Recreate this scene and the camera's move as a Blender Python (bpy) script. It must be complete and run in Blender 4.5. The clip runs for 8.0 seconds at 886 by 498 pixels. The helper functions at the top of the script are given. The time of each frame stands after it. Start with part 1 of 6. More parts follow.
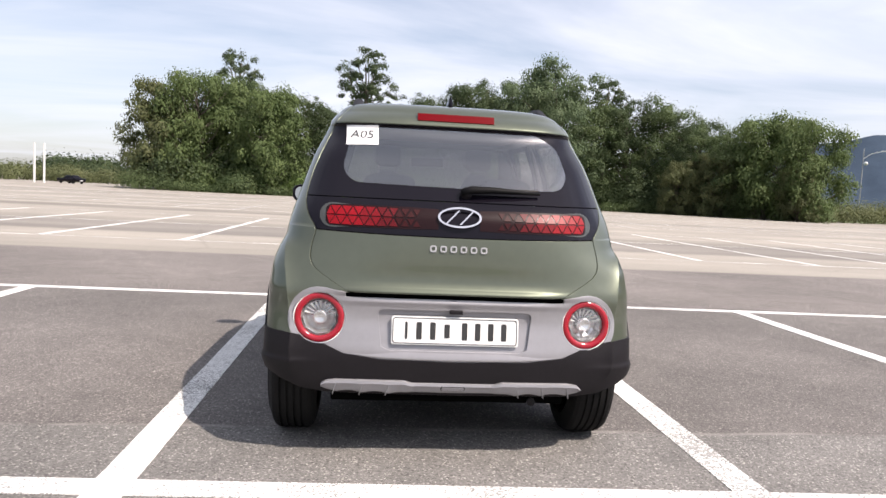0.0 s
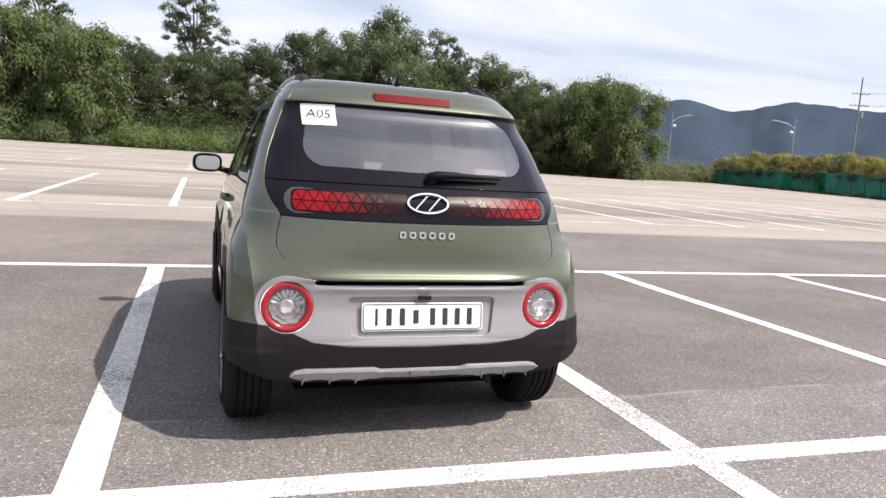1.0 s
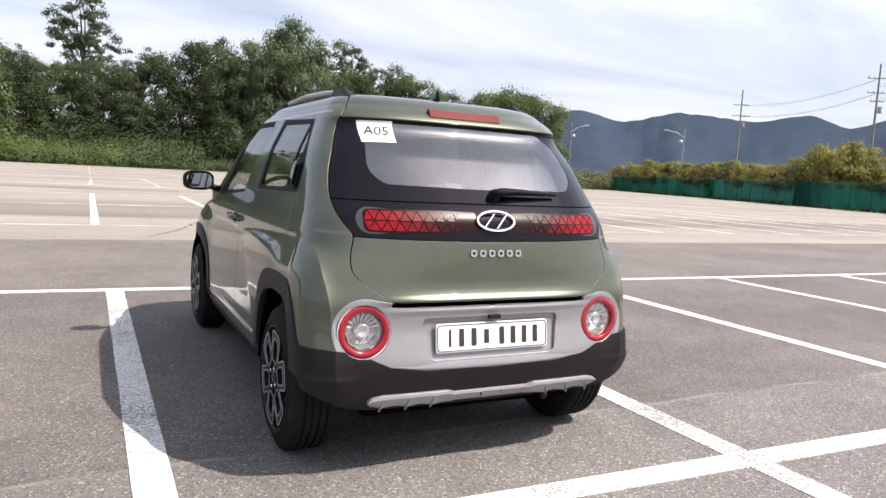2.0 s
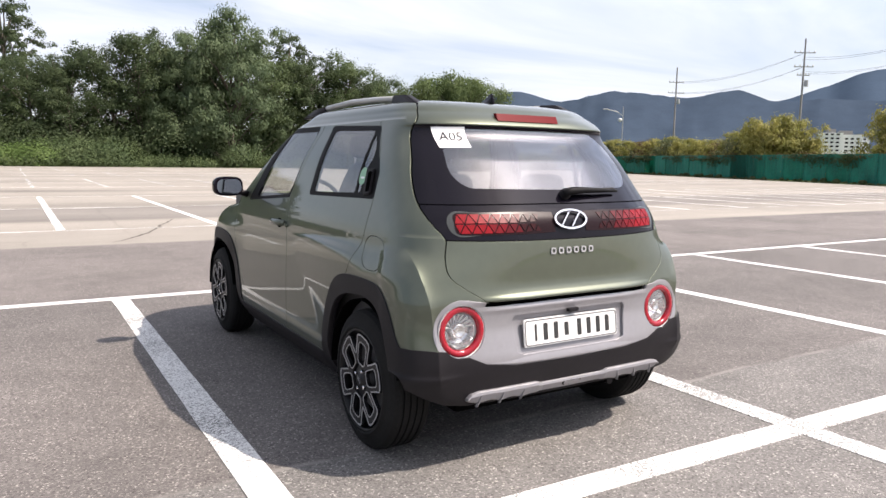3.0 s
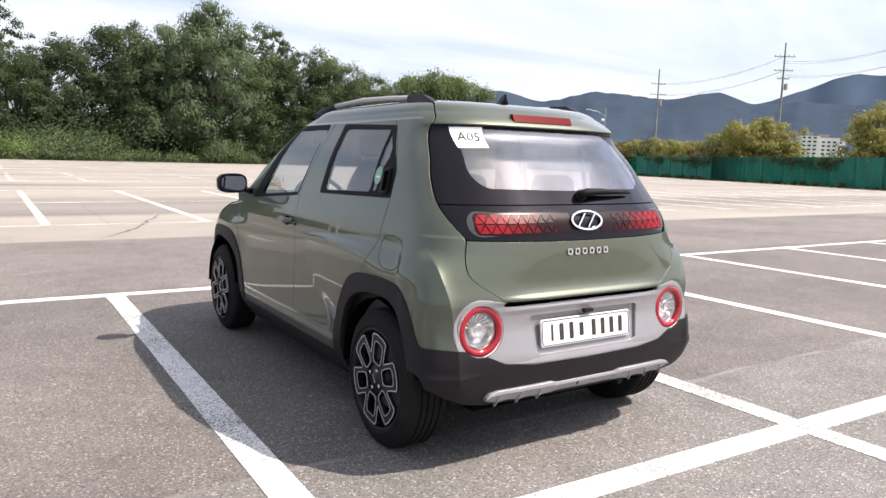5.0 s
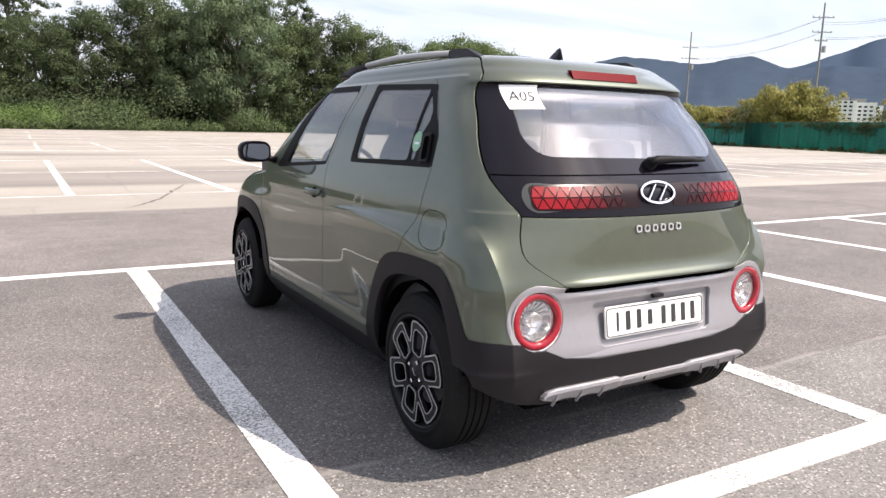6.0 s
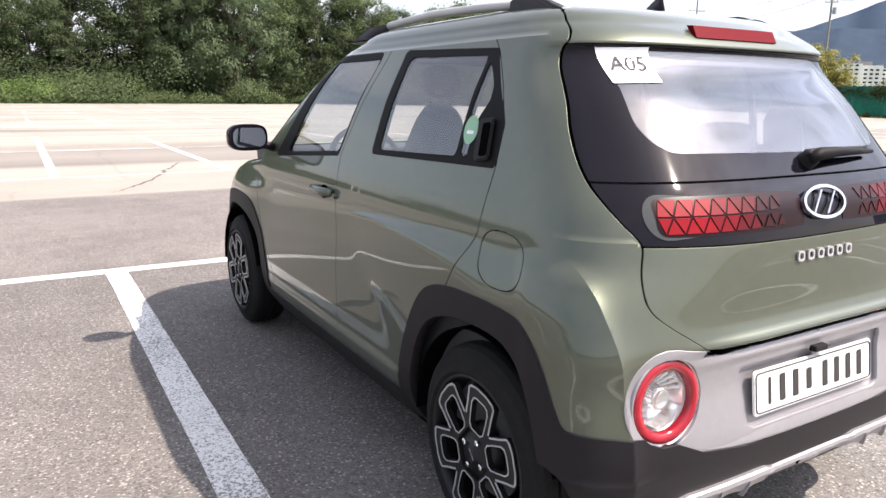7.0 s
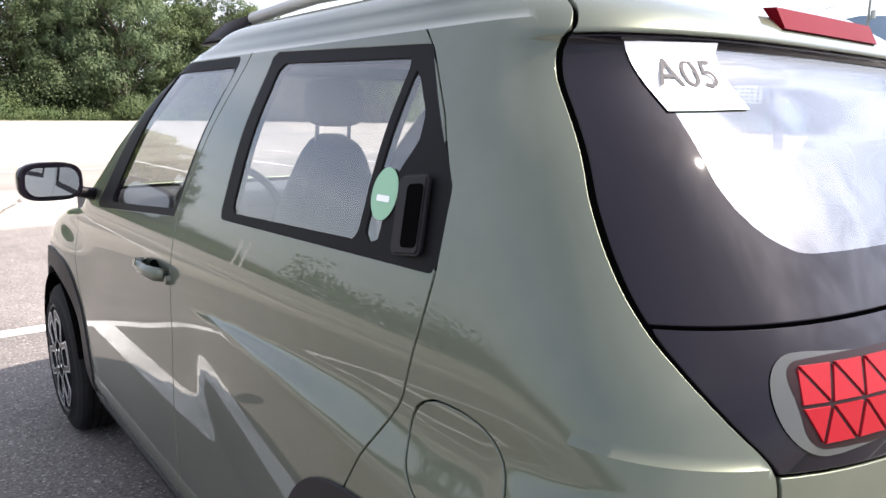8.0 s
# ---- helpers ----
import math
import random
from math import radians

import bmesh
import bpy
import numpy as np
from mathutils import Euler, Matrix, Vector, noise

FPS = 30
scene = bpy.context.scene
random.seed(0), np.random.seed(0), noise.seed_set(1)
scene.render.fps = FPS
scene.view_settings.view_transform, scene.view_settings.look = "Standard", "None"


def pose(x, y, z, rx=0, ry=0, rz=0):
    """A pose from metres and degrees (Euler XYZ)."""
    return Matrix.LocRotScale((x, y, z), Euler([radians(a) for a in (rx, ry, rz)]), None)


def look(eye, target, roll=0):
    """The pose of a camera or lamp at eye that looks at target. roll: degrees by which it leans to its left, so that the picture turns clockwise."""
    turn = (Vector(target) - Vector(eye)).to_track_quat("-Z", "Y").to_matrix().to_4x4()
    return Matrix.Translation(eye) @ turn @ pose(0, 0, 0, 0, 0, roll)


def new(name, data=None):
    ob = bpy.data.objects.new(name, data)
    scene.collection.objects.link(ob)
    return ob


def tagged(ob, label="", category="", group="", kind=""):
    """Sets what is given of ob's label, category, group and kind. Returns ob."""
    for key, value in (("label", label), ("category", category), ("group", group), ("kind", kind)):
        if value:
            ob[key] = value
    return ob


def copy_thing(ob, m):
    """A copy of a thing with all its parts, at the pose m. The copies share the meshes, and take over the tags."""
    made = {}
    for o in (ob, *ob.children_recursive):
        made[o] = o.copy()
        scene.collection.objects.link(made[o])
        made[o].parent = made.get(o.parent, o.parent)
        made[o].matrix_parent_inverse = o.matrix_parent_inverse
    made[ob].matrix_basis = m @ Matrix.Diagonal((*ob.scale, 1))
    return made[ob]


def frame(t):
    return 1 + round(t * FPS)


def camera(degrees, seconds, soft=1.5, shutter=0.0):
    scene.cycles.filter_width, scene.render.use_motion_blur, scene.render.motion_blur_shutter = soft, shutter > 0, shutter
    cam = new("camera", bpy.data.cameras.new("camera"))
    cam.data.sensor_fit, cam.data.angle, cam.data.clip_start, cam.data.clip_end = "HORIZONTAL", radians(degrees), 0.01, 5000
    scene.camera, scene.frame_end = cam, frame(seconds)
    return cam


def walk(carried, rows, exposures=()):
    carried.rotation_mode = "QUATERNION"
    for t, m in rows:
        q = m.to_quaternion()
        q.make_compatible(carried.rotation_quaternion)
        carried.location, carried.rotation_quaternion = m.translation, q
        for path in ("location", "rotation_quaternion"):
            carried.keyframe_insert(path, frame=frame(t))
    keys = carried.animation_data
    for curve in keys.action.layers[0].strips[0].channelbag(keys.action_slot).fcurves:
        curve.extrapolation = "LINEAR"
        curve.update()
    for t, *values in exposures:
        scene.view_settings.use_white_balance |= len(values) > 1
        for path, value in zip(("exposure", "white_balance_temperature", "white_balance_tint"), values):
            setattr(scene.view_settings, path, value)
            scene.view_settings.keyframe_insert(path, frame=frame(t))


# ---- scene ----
cam = camera(64.5, 8.0)
PATH = [
    (0, (-0.368, -3.287, 1.107), (-0.165, -1.304, 0.953), 2.8),
    (0.5, (-0.612, -3.309, 1.167), (-0.222, -1.365, 0.902), 3.2),
    (1, (-0.893, -3.171, 1.207), (-0.237, -1.3, 0.949), 3.8),
    (2.3, (-1.656, -2.79, 1.193), (-0.705, -1.044, 0.978), 2.8),
    (2.5, (-1.767, -2.735, 1.218), (-0.782, -1.012, 0.979), 2.6),
    (3, (-2.03, -2.697, 1.252), (-0.992, -1.006, 1.003), 0.9),
    (3.5, (-2.148, -2.672, 1.269), (-1.061, -1.01, 1.035), 1.0),
    (4, (-2.152, -2.645, 1.263), (-1.06, -0.988, 1.008), 0.6),
    (5.5, (-2.166, -2.584, 1.249), (-1.089, -0.919, 0.991), 2.1),
    (6, (-2.039, -2.268, 1.239), (-1.021, -0.58, 0.895), 1.3),
    (6.5, (-1.923, -1.885, 1.24), (-0.988, -0.164, 0.839), 1.1),
    (7, (-1.776, -1.477, 1.273), (-0.771, 0.198, 0.845), 0.6),
    (7.5, (-1.527, -1.087, 1.282), (-0.416, 0.525, 0.877), 0.8),
    (7.8, (-1.381, -0.841, 1.291), (-0.2, 0.727, 0.906), 0.7),
    (8, (-1.273, -0.68, 1.301), (-0.045, 0.852, 0.92), 0.7),
]
walk(cam, [(t, look(eye, target, roll)) for t, eye, target, roll in PATH],
     [(0, 0.48, 6780, 16), (1, 0.49, 6780, 16), (2.5, 0.55, 6780, 16), (4, 0.66, 6780, 16), (5.5, 0.69, 6780, 16), (7, 1.02, 6800, 17), (8, 1.38, 6700, 16)])

# ---- light ----
SUN = Vector((0.592, -0.565, 1.0)).normalized()
world = bpy.data.worlds.new("sky")
scene.world = world
world.use_nodes = True
wn, wl = world.node_tree.nodes, world.node_tree.links
wn.clear()
w_out = wn.new("ShaderNodeOutputWorld")
w_bg = wn.new("ShaderNodeBackground")
w_bg.inputs["Strength"].default_value = 0.112
w_sky = wn.new("ShaderNodeTexSky")
w_sky.sky_type = "NISHITA"
w_sky.sun_disc = False
w_sky.sun_elevation = math.asin(SUN.z)
w_sky.sun_rotation = math.atan2(SUN.x, SUN.y)
w_sky.air_density, w_sky.dust_density, w_sky.ozone_density = 1.0, 1.6, 1.0
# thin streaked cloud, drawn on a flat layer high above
w_co = wn.new("ShaderNodeTexCoord")
w_sep = wn.new("ShaderNodeSeparateXYZ")
wl.new(w_co.outputs["Generated"], w_sep.inputs[0])
w_up = wn.new("ShaderNodeMath"); w_up.operation = "MAXIMUM"; w_up.inputs[1].default_value = 0.0
wl.new(w_sep.outputs["Z"], w_up.inputs[0])
w_add = wn.new("ShaderNodeMath"); w_add.operation = "ADD"; w_add.inputs[1].default_value = 0.10
wl.new(w_up.outputs[0], w_add.inputs[0])
w_px = wn.new("ShaderNodeMath"); w_px.operation = "DIVIDE"
w_py = wn.new("ShaderNodeMath"); w_py.operation = "DIVIDE"
wl.new(w_sep.outputs["X"], w_px.inputs[0]); wl.new(w_add.outputs[0], w_px.inputs[1])
wl.new(w_sep.outputs["Y"], w_py.inputs[0]); wl.new(w_add.outputs[0], w_py.inputs[1])
w_cmb = wn.new("ShaderNodeCombineXYZ")
wl.new(w_px.outputs[0], w_cmb.inputs[0]); wl.new(w_py.outputs[0], w_cmb.inputs[1])
w_map = wn.new("ShaderNodeMapping")
w_map.inputs["Rotation"].default_value = (0, 0, radians(25))
w_map.inputs["Scale"].default_value = (0.35, 0.62, 1.0)
wl.new(w_cmb.outputs[0], w_map.inputs[0])
w_noise = wn.new("ShaderNodeTexNoise")
w_noise.inputs["Scale"].default_value = 1.1
w_noise.inputs["Detail"].default_value = 7.0
w_noise.inputs["Roughness"].default_value = 0.55
w_noise.inputs["Distortion"].default_value = 0.6
wl.new(w_map.outputs[0], w_noise.inputs["Vector"])
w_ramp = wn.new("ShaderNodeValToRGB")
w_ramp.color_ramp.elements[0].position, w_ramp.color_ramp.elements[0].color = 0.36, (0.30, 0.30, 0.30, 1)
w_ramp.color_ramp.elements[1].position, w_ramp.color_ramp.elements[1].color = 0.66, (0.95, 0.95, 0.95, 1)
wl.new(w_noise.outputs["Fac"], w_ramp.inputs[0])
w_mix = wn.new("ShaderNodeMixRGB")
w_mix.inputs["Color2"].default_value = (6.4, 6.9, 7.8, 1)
# cloud thinned towards -x, out of view, to darken the fill on the left flank
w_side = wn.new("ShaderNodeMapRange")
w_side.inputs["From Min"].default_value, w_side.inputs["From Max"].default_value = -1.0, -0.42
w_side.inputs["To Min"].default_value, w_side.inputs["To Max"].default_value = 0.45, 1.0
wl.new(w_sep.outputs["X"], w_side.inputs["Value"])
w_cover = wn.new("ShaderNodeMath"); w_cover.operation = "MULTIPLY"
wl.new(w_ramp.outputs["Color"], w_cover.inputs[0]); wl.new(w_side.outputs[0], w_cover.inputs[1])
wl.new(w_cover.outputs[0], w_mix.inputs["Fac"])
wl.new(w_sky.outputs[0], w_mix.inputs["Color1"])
# thin cloud glows round the sun
w_dot = wn.new("ShaderNodeVectorMath"); w_dot.operation = "DOT_PRODUCT"
w_dot.inputs[1].default_value = SUN
wl.new(w_co.outputs["Generated"], w_dot.inputs[0])
w_cl = wn.new("ShaderNodeMath"); w_cl.operation = "MAXIMUM"; w_cl.inputs[1].default_value = 0.0
wl.new(w_dot.outputs["Value"], w_cl.inputs[0])
w_pow = wn.new("ShaderNodeMath"); w_pow.operation = "POWER"; w_pow.inputs[1].default_value = 30.0
wl.new(w_cl.outputs[0], w_pow.inputs[0])
w_glow = wn.new("ShaderNodeMath"); w_glow.operation = "MULTIPLY_ADD"; w_glow.inputs[1].default_value = 1.2; w_glow.inputs[2].default_value = 1.0
w_wisp = wn.new("ShaderNodeTexNoise")
w_wisp.inputs["Scale"].default_value, w_wisp.inputs["Detail"].default_value, w_wisp.inputs["Roughness"].default_value, w_wisp.inputs["Distortion"].default_value = 5.5, 8.0, 0.6, 0.9
wl.new(w_map.outputs[0], w_wisp.inputs["Vector"])
w_thin = wn.new("ShaderNodeMapRange")
w_thin.inputs["From Min"].default_value, w_thin.inputs["From Max"].default_value = 0.36, 0.64
w_thin.inputs["To Min"].default_value, w_thin.inputs["To Max"].default_value = 0.45, 1.35
wl.new(w_wisp.outputs["Fac"], w_thin.inputs["Value"])
w_veil = wn.new("ShaderNodeMath"); w_veil.operation = "MULTIPLY"
wl.new(w_pow.outputs[0], w_veil.inputs[0]); wl.new(w_thin.outputs[0], w_veil.inputs[1])
wl.new(w_veil.outputs[0], w_glow.inputs[0])
w_lit = wn.new("ShaderNodeVectorMath"); w_lit.operation = "SCALE"
wl.new(w_mix.outputs[0], w_lit.inputs[0]); wl.new(w_glow.outputs[0], w_lit.inputs["Scale"])
# added brightness towards +x, above the horizon, to whiten the rear window's reflection
w_bx = wn.new("ShaderNodeMapRange"); w_bx.interpolation_type = "SMOOTHSTEP"
w_bx.inputs["From Min"].default_value, w_bx.inputs["From Max"].default_value, w_bx.inputs["To Max"].default_value = 0.30, 0.90, 1.1
wl.new(w_sep.outputs["X"], w_bx.inputs["Value"])
w_bz = wn.new("ShaderNodeMapRange"); w_bz.interpolation_type = "SMOOTHSTEP"
w_bz.inputs["From Min"].default_value, w_bz.inputs["From Max"].default_value = 0.15, 0.45
wl.new(w_sep.outputs["Z"], w_bz.inputs["Value"])
w_bright = wn.new("ShaderNodeMath"); w_bright.operation = "MULTIPLY"
wl.new(w_bx.outputs[0], w_bright.inputs[0]); wl.new(w_bz.outputs[0], w_bright.inputs[1])
w_more = wn.new("ShaderNodeMath"); w_more.operation = "MULTIPLY_ADD"; w_more.inputs[2].default_value = 1.0
wl.new(w_bright.outputs[0], w_more.inputs[0]); wl.new(w_thin.outputs[0], w_more.inputs[1])
w_last = wn.new("ShaderNodeVectorMath"); w_last.operation = "SCALE"
wl.new(w_lit.outputs[0], w_last.inputs[0]); wl.new(w_more.outputs[0], w_last.inputs["Scale"])
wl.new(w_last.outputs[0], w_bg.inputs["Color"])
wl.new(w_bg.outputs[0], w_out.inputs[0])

sun = new("sun", bpy.data.lights.new("sun", "SUN"))
sun.data.energy, sun.data.angle, sun.data.color = 5.0, radians(0.6), (1.0, 0.93, 0.84)
sun.matrix_world = look(SUN * 50, (0, 0, 0))

# ---- materials ----
def material(name, base, rough=0.5, metal=0.0, coat=0.0, vary=0.0, scale=8.0, bump=0.0, bump_scale=60.0, second=None, spec=0.5,
             island=0.0, trans=0.0, alpha=1.0, sheen=0.0):
    """A principled surface: base colour with mottling at two scales, and a fine bump."""
    m = bpy.data.materials.new(name)
    m.use_nodes = True
    n, l = m.node_tree.nodes, m.node_tree.links
    b = n["Principled BSDF"]
    b.inputs["Base Color"].default_value = (*base, 1)
    b.inputs["Roughness"].default_value = rough
    b.inputs["Metallic"].default_value = metal
    b.inputs["Specular IOR Level"].default_value = spec
    b.inputs["Coat Weight"].default_value = coat
    b.inputs["Coat Roughness"].default_value = 0.02
    b.inputs["Transmission Weight"].default_value = trans
    b.inputs["Alpha"].default_value = alpha
    co = n.new("ShaderNodeTexCoord")
    if vary > 0 or second:
        a = n.new("ShaderNodeTexNoise"); a.inputs["Scale"].default_value = scale; a.inputs["Detail"].default_value = 6
        c = n.new("ShaderNodeTexNoise"); c.inputs["Scale"].default_value = scale * 9; c.inputs["Detail"].default_value = 3
        l.new(co.outputs["Object"], a.inputs["Vector"]); l.new(co.outputs["Object"], c.inputs["Vector"])
        mean = n.new("ShaderNodeMath"); mean.operation = "ADD"
        l.new(a.outputs["Fac"], mean.inputs[0]); l.new(c.outputs["Fac"], mean.inputs[1])
        rng = n.new("ShaderNodeMapRange")
        rng.inputs["From Min"].default_value, rng.inputs["From Max"].default_value = 0.7, 1.3
        l.new(mean.outputs[0], rng.inputs["Value"])
        mix = n.new("ShaderNodeMixRGB")
        lo = tuple(v * (1 - vary) for v in base); hi = tuple(v * (1 + vary) for v in base)
        if second: lo, hi = base, second
        mix.inputs["Color1"].default_value, mix.inputs["Color2"].default_value = (*lo, 1), (*hi, 1)
        l.new(rng.outputs[0], mix.inputs["Fac"])
        last = mix.outputs[0]
        if island > 0:
            geo = n.new("ShaderNodeNewGeometry")
            hsv = n.new("ShaderNodeHueSaturation")
            r2 = n.new("ShaderNodeMapRange")
            r2.inputs["To Min"].default_value, r2.inputs["To Max"].default_value = 1 - island, 1 + island
            l.new(geo.outputs["Random Per Island"], r2.inputs["Value"]); l.new(r2.outputs[0], hsv.inputs["Value"])
            l.new(last, hsv.inputs["Color"]); last = hsv.outputs[0]
        l.new(last, b.inputs["Base Color"])
    if bump > 0:
        d = n.new("ShaderNodeTexNoise"); d.inputs["Scale"].default_value = bump_scale; d.inputs["Detail"].default_value = 4
        l.new(co.outputs["Object"], d.inputs["Vector"])
        bp = n.new("ShaderNodeBump"); bp.inputs["Strength"].default_value = bump; bp.inputs["Distance"].default_value = 0.01
        l.new(d.outputs["Fac"], bp.inputs["Height"]); l.new(bp.outputs[0], b.inputs["Normal"])
    return m


M_PAINT = material("khaki green paint", (0.094, 0.106, 0.079), 0.40, 0.55, 1.0, vary=0.04, scale=3, spec=0.15)
M_PAINT.node_tree.nodes["Principled BSDF"].inputs["Specular Tint"].default_value = (0.45, 0.5, 0.5, 1)
M_PAINT.node_tree.nodes["Principled BSDF"].inputs["Coat IOR"].default_value = 1.45
M_BLACK = material("black plastic cladding", (0.0076, 0.0064, 0.0080), 0.55, spec=0.22, vary=0.15, scale=6, bump=0.05, bump_scale=400)
M_FRAME = material("satin black window trim", (0.005, 0.005, 0.0055), 0.60, spec=0.12, vary=0.1, scale=10)
M_PRINT = material("grey print", (0.05, 0.05, 0.055), 0.7, spec=0.2)
M_GAP = material("dark gap", (0.003, 0.003, 0.003), 0.9, spec=0.0)
M_GLOSSBLACK = material("gloss black glass", (0.006, 0.005, 0.008), 0.03, spec=0.21)
M_SILVER = material("satin silver paint", (0.285, 0.28, 0.295), 0.42, 0.5, 0.15, vary=0.04, scale=5)
M_RAIL = material("pale satin aluminium", (0.40, 0.40, 0.39), 0.45, 0.2, vary=0.04, scale=6)
M_CHROME = material("chrome", (0.70, 0.70, 0.72), 0.16, 1.0)
# reflectance cut to stand in for a darker reflected view
M_MIRROR = material("dimmed bluish mirror glass", (0.42, 0.43, 0.46), 0.02, 1.0)
M_MACHINED = material("machined aluminium", (0.42, 0.42, 0.43), 0.40, 0.45, vary=0.08, scale=20)
M_RIM = material("dark wheel paint", (0.008, 0.008, 0.009), 0.45, spec=0.3)
M_TYRE = material("tyre rubber", (0.0095, 0.0095, 0.0095), 0.80, spec=0.15, vary=0.25, scale=10, bump=0.15, bump_scale=150)
M_RED = material("red lamp lens", (0.27, 0.005, 0.015), 0.15, 0.0, 0.4, vary=0.1, scale=60)
M_CELL = material("bright red lamp cell", (0.21, 0.005, 0.010), 0.38, spec=0.15)
M_REDLAMP = material("deep red lamp lens", (0.115, 0.0010, 0.004), 0.40, spec=0.05)
M_REDMID = material("red lamp cell", (0.14, 0.005, 0.009), 0.38, spec=0.15)
M_REDDIM = material("dim red lamp cell", (0.085, 0.005, 0.008), 0.38, spec=0.15)
M_REDDARK = material("dark red lamp cell", (0.03, 0.005, 0.006), 0.35, spec=0.15)
M_LAMPGREY = material("smoked lamp cover", (0.050, 0.054, 0.054), 0.05, spec=0.3)
M_LAMPDARK = material("dark lamp chamber", (0.012, 0.004, 0.005), 0.30, spec=0.15)
M_REFLECTOR = material("lamp reflector", (0.90, 0.89, 0.87), 0.28, 0.0)
M_FACET = material("mirror lamp facets", (0.72, 0.72, 0.72), 0.22, 0.85)
M_PLATE = material("white plate", (0.66, 0.66, 0.65), 0.35, vary=0.03, scale=10)
M_INK = material("black print", (0.02, 0.02, 0.02), 0.5)
M_PAPER = material("white laminated paper", (0.78, 0.78, 0.78), 0.5, coat=1.0, vary=0.03, scale=15)
M_PAPER.node_tree.nodes["Principled BSDF"].inputs["Coat IOR"].default_value = 1.55
M_SEAT = material("dark seat cloth", (0.028, 0.029, 0.031), 0.85, vary=0.25, scale=30, bump=0.2, bump_scale=500)
M_TRIM = material("grey interior trim", (0.05, 0.05, 0.052), 0.65, vary=0.1, scale=8)
M_PALE = material("pale headliner", (0.32, 0.31, 0.30), 0.9, vary=0.05, scale=20)
M_GREENSTICK = material("green sticker", (0.22, 0.42, 0.27), 0.45)


def glass(name, tint, shine):
    """Thin tinted car glass: part clear, part mirror, more so at a slant."""
    m = bpy.data.materials.new(name)
    m.use_nodes = True
    n, l = m.node_tree.nodes, m.node_tree.links
    n.clear()
    out = n.new("ShaderNodeOutputMaterial")
    mix = n.new("ShaderNodeMixShader")
    clear = n.new("ShaderNodeBsdfTransparent"); clear.inputs["Color"].default_value = (*tint, 1)
    gloss = n.new("ShaderNodeBsdfGlossy"); gloss.inputs["Roughness"].default_value = 0.0
    lw = n.new("ShaderNodeLayerWeight"); lw.inputs["Blend"].default_value = 0.5
    p5 = n.new("ShaderNodeMath"); p5.operation = "POWER"; p5.inputs[1].default_value = 5.0
    ma = n.new("ShaderNodeMath"); ma.operation = "MULTIPLY_ADD"; ma.inputs[1].default_value = 1 - shine; ma.inputs[2].default_value = shine
    l.new(lw.outputs["Facing"], p5.inputs[0]); l.new(p5.outputs[0], ma.inputs[0])
    l.new(ma.outputs[0], mix.inputs[0]); l.new(clear.outputs[0], mix.inputs[1]); l.new(gloss.outputs[0], mix.inputs[2])
    l.new(mix.outputs[0], out.inputs[0])
    return m


M_GLASS = glass("side window glass", (0.82, 0.84, 0.84), 0.17)
M_REARGLASS = glass("privacy rear glass", (0.52, 0.53, 0.55), 0.27)
M_CLEAR = glass("clear lamp cover", (0.95, 0.95, 0.95), 0.05)


# ---- mesh helpers ----
def mesh_of(name, verts, faces, mats, smooth=False, face_mats=None):
    me = bpy.data.meshes.new(name)
    me.from_pydata([tuple(v) for v in verts], [], [tuple(f) for f in faces])
    for m in mats if isinstance(mats, (list, tuple)) else [mats]:
        me.materials.append(m)
    if face_mats is not None:
        me.polygons.foreach_set("material_index", list(face_mats))
    me.polygons.foreach_set("use_smooth", [smooth] * len(me.polygons))
    me.update()
    return me


def hung(name, me, parent=None, label="", m=None):
    """A mesh as an object, under a thing or a part, at the pose m relative to the parent."""
    ob = new(name, me)
    if parent:
        ob.parent = parent
    if m is not None:
        ob.matrix_basis = m
    if label:
        tagged(ob, label)
    return ob


def part(name, bm, mat, parent=None, label="", m=None, smooth=False):
    me = bpy.data.meshes.new(name)
    bm.normal_update()
    bm.to_mesh(me)
    bm.free()
    for k in mat if isinstance(mat, (list, tuple)) else [mat]:
        me.materials.append(k)
    if smooth:
        me.polygons.foreach_set("use_smooth", [True] * len(me.polygons))
    return hung(name, me, parent, label, m)


def box(sx, sy, sz, at=(0, 0, 0), bevel=0.0, segs=2, bm=None, turn=None):
    """A box with rounded edges in a bmesh."""
    own = bmesh.new()
    bmesh.ops.create_cube(own, size=1.0)
    bmesh.ops.scale(own, vec=(sx, sy, sz), verts=own.verts)
    if bevel > 0:
        bmesh.ops.bevel(own, geom=own.edges[:], offset=bevel, segments=segs, affect="EDGES", profile=0.6)
    if turn is not None:
        bmesh.ops.transform(own, matrix=turn, verts=own.verts)
    bmesh.ops.translate(own, vec=at, verts=own.verts)
    if bm is None:
        return own
    tmp = bpy.data.meshes.new("tmp")
    own.to_mesh(tmp); own.free()
    bm.from_mesh(tmp)
    bpy.data.meshes.remove(tmp)
    return bm


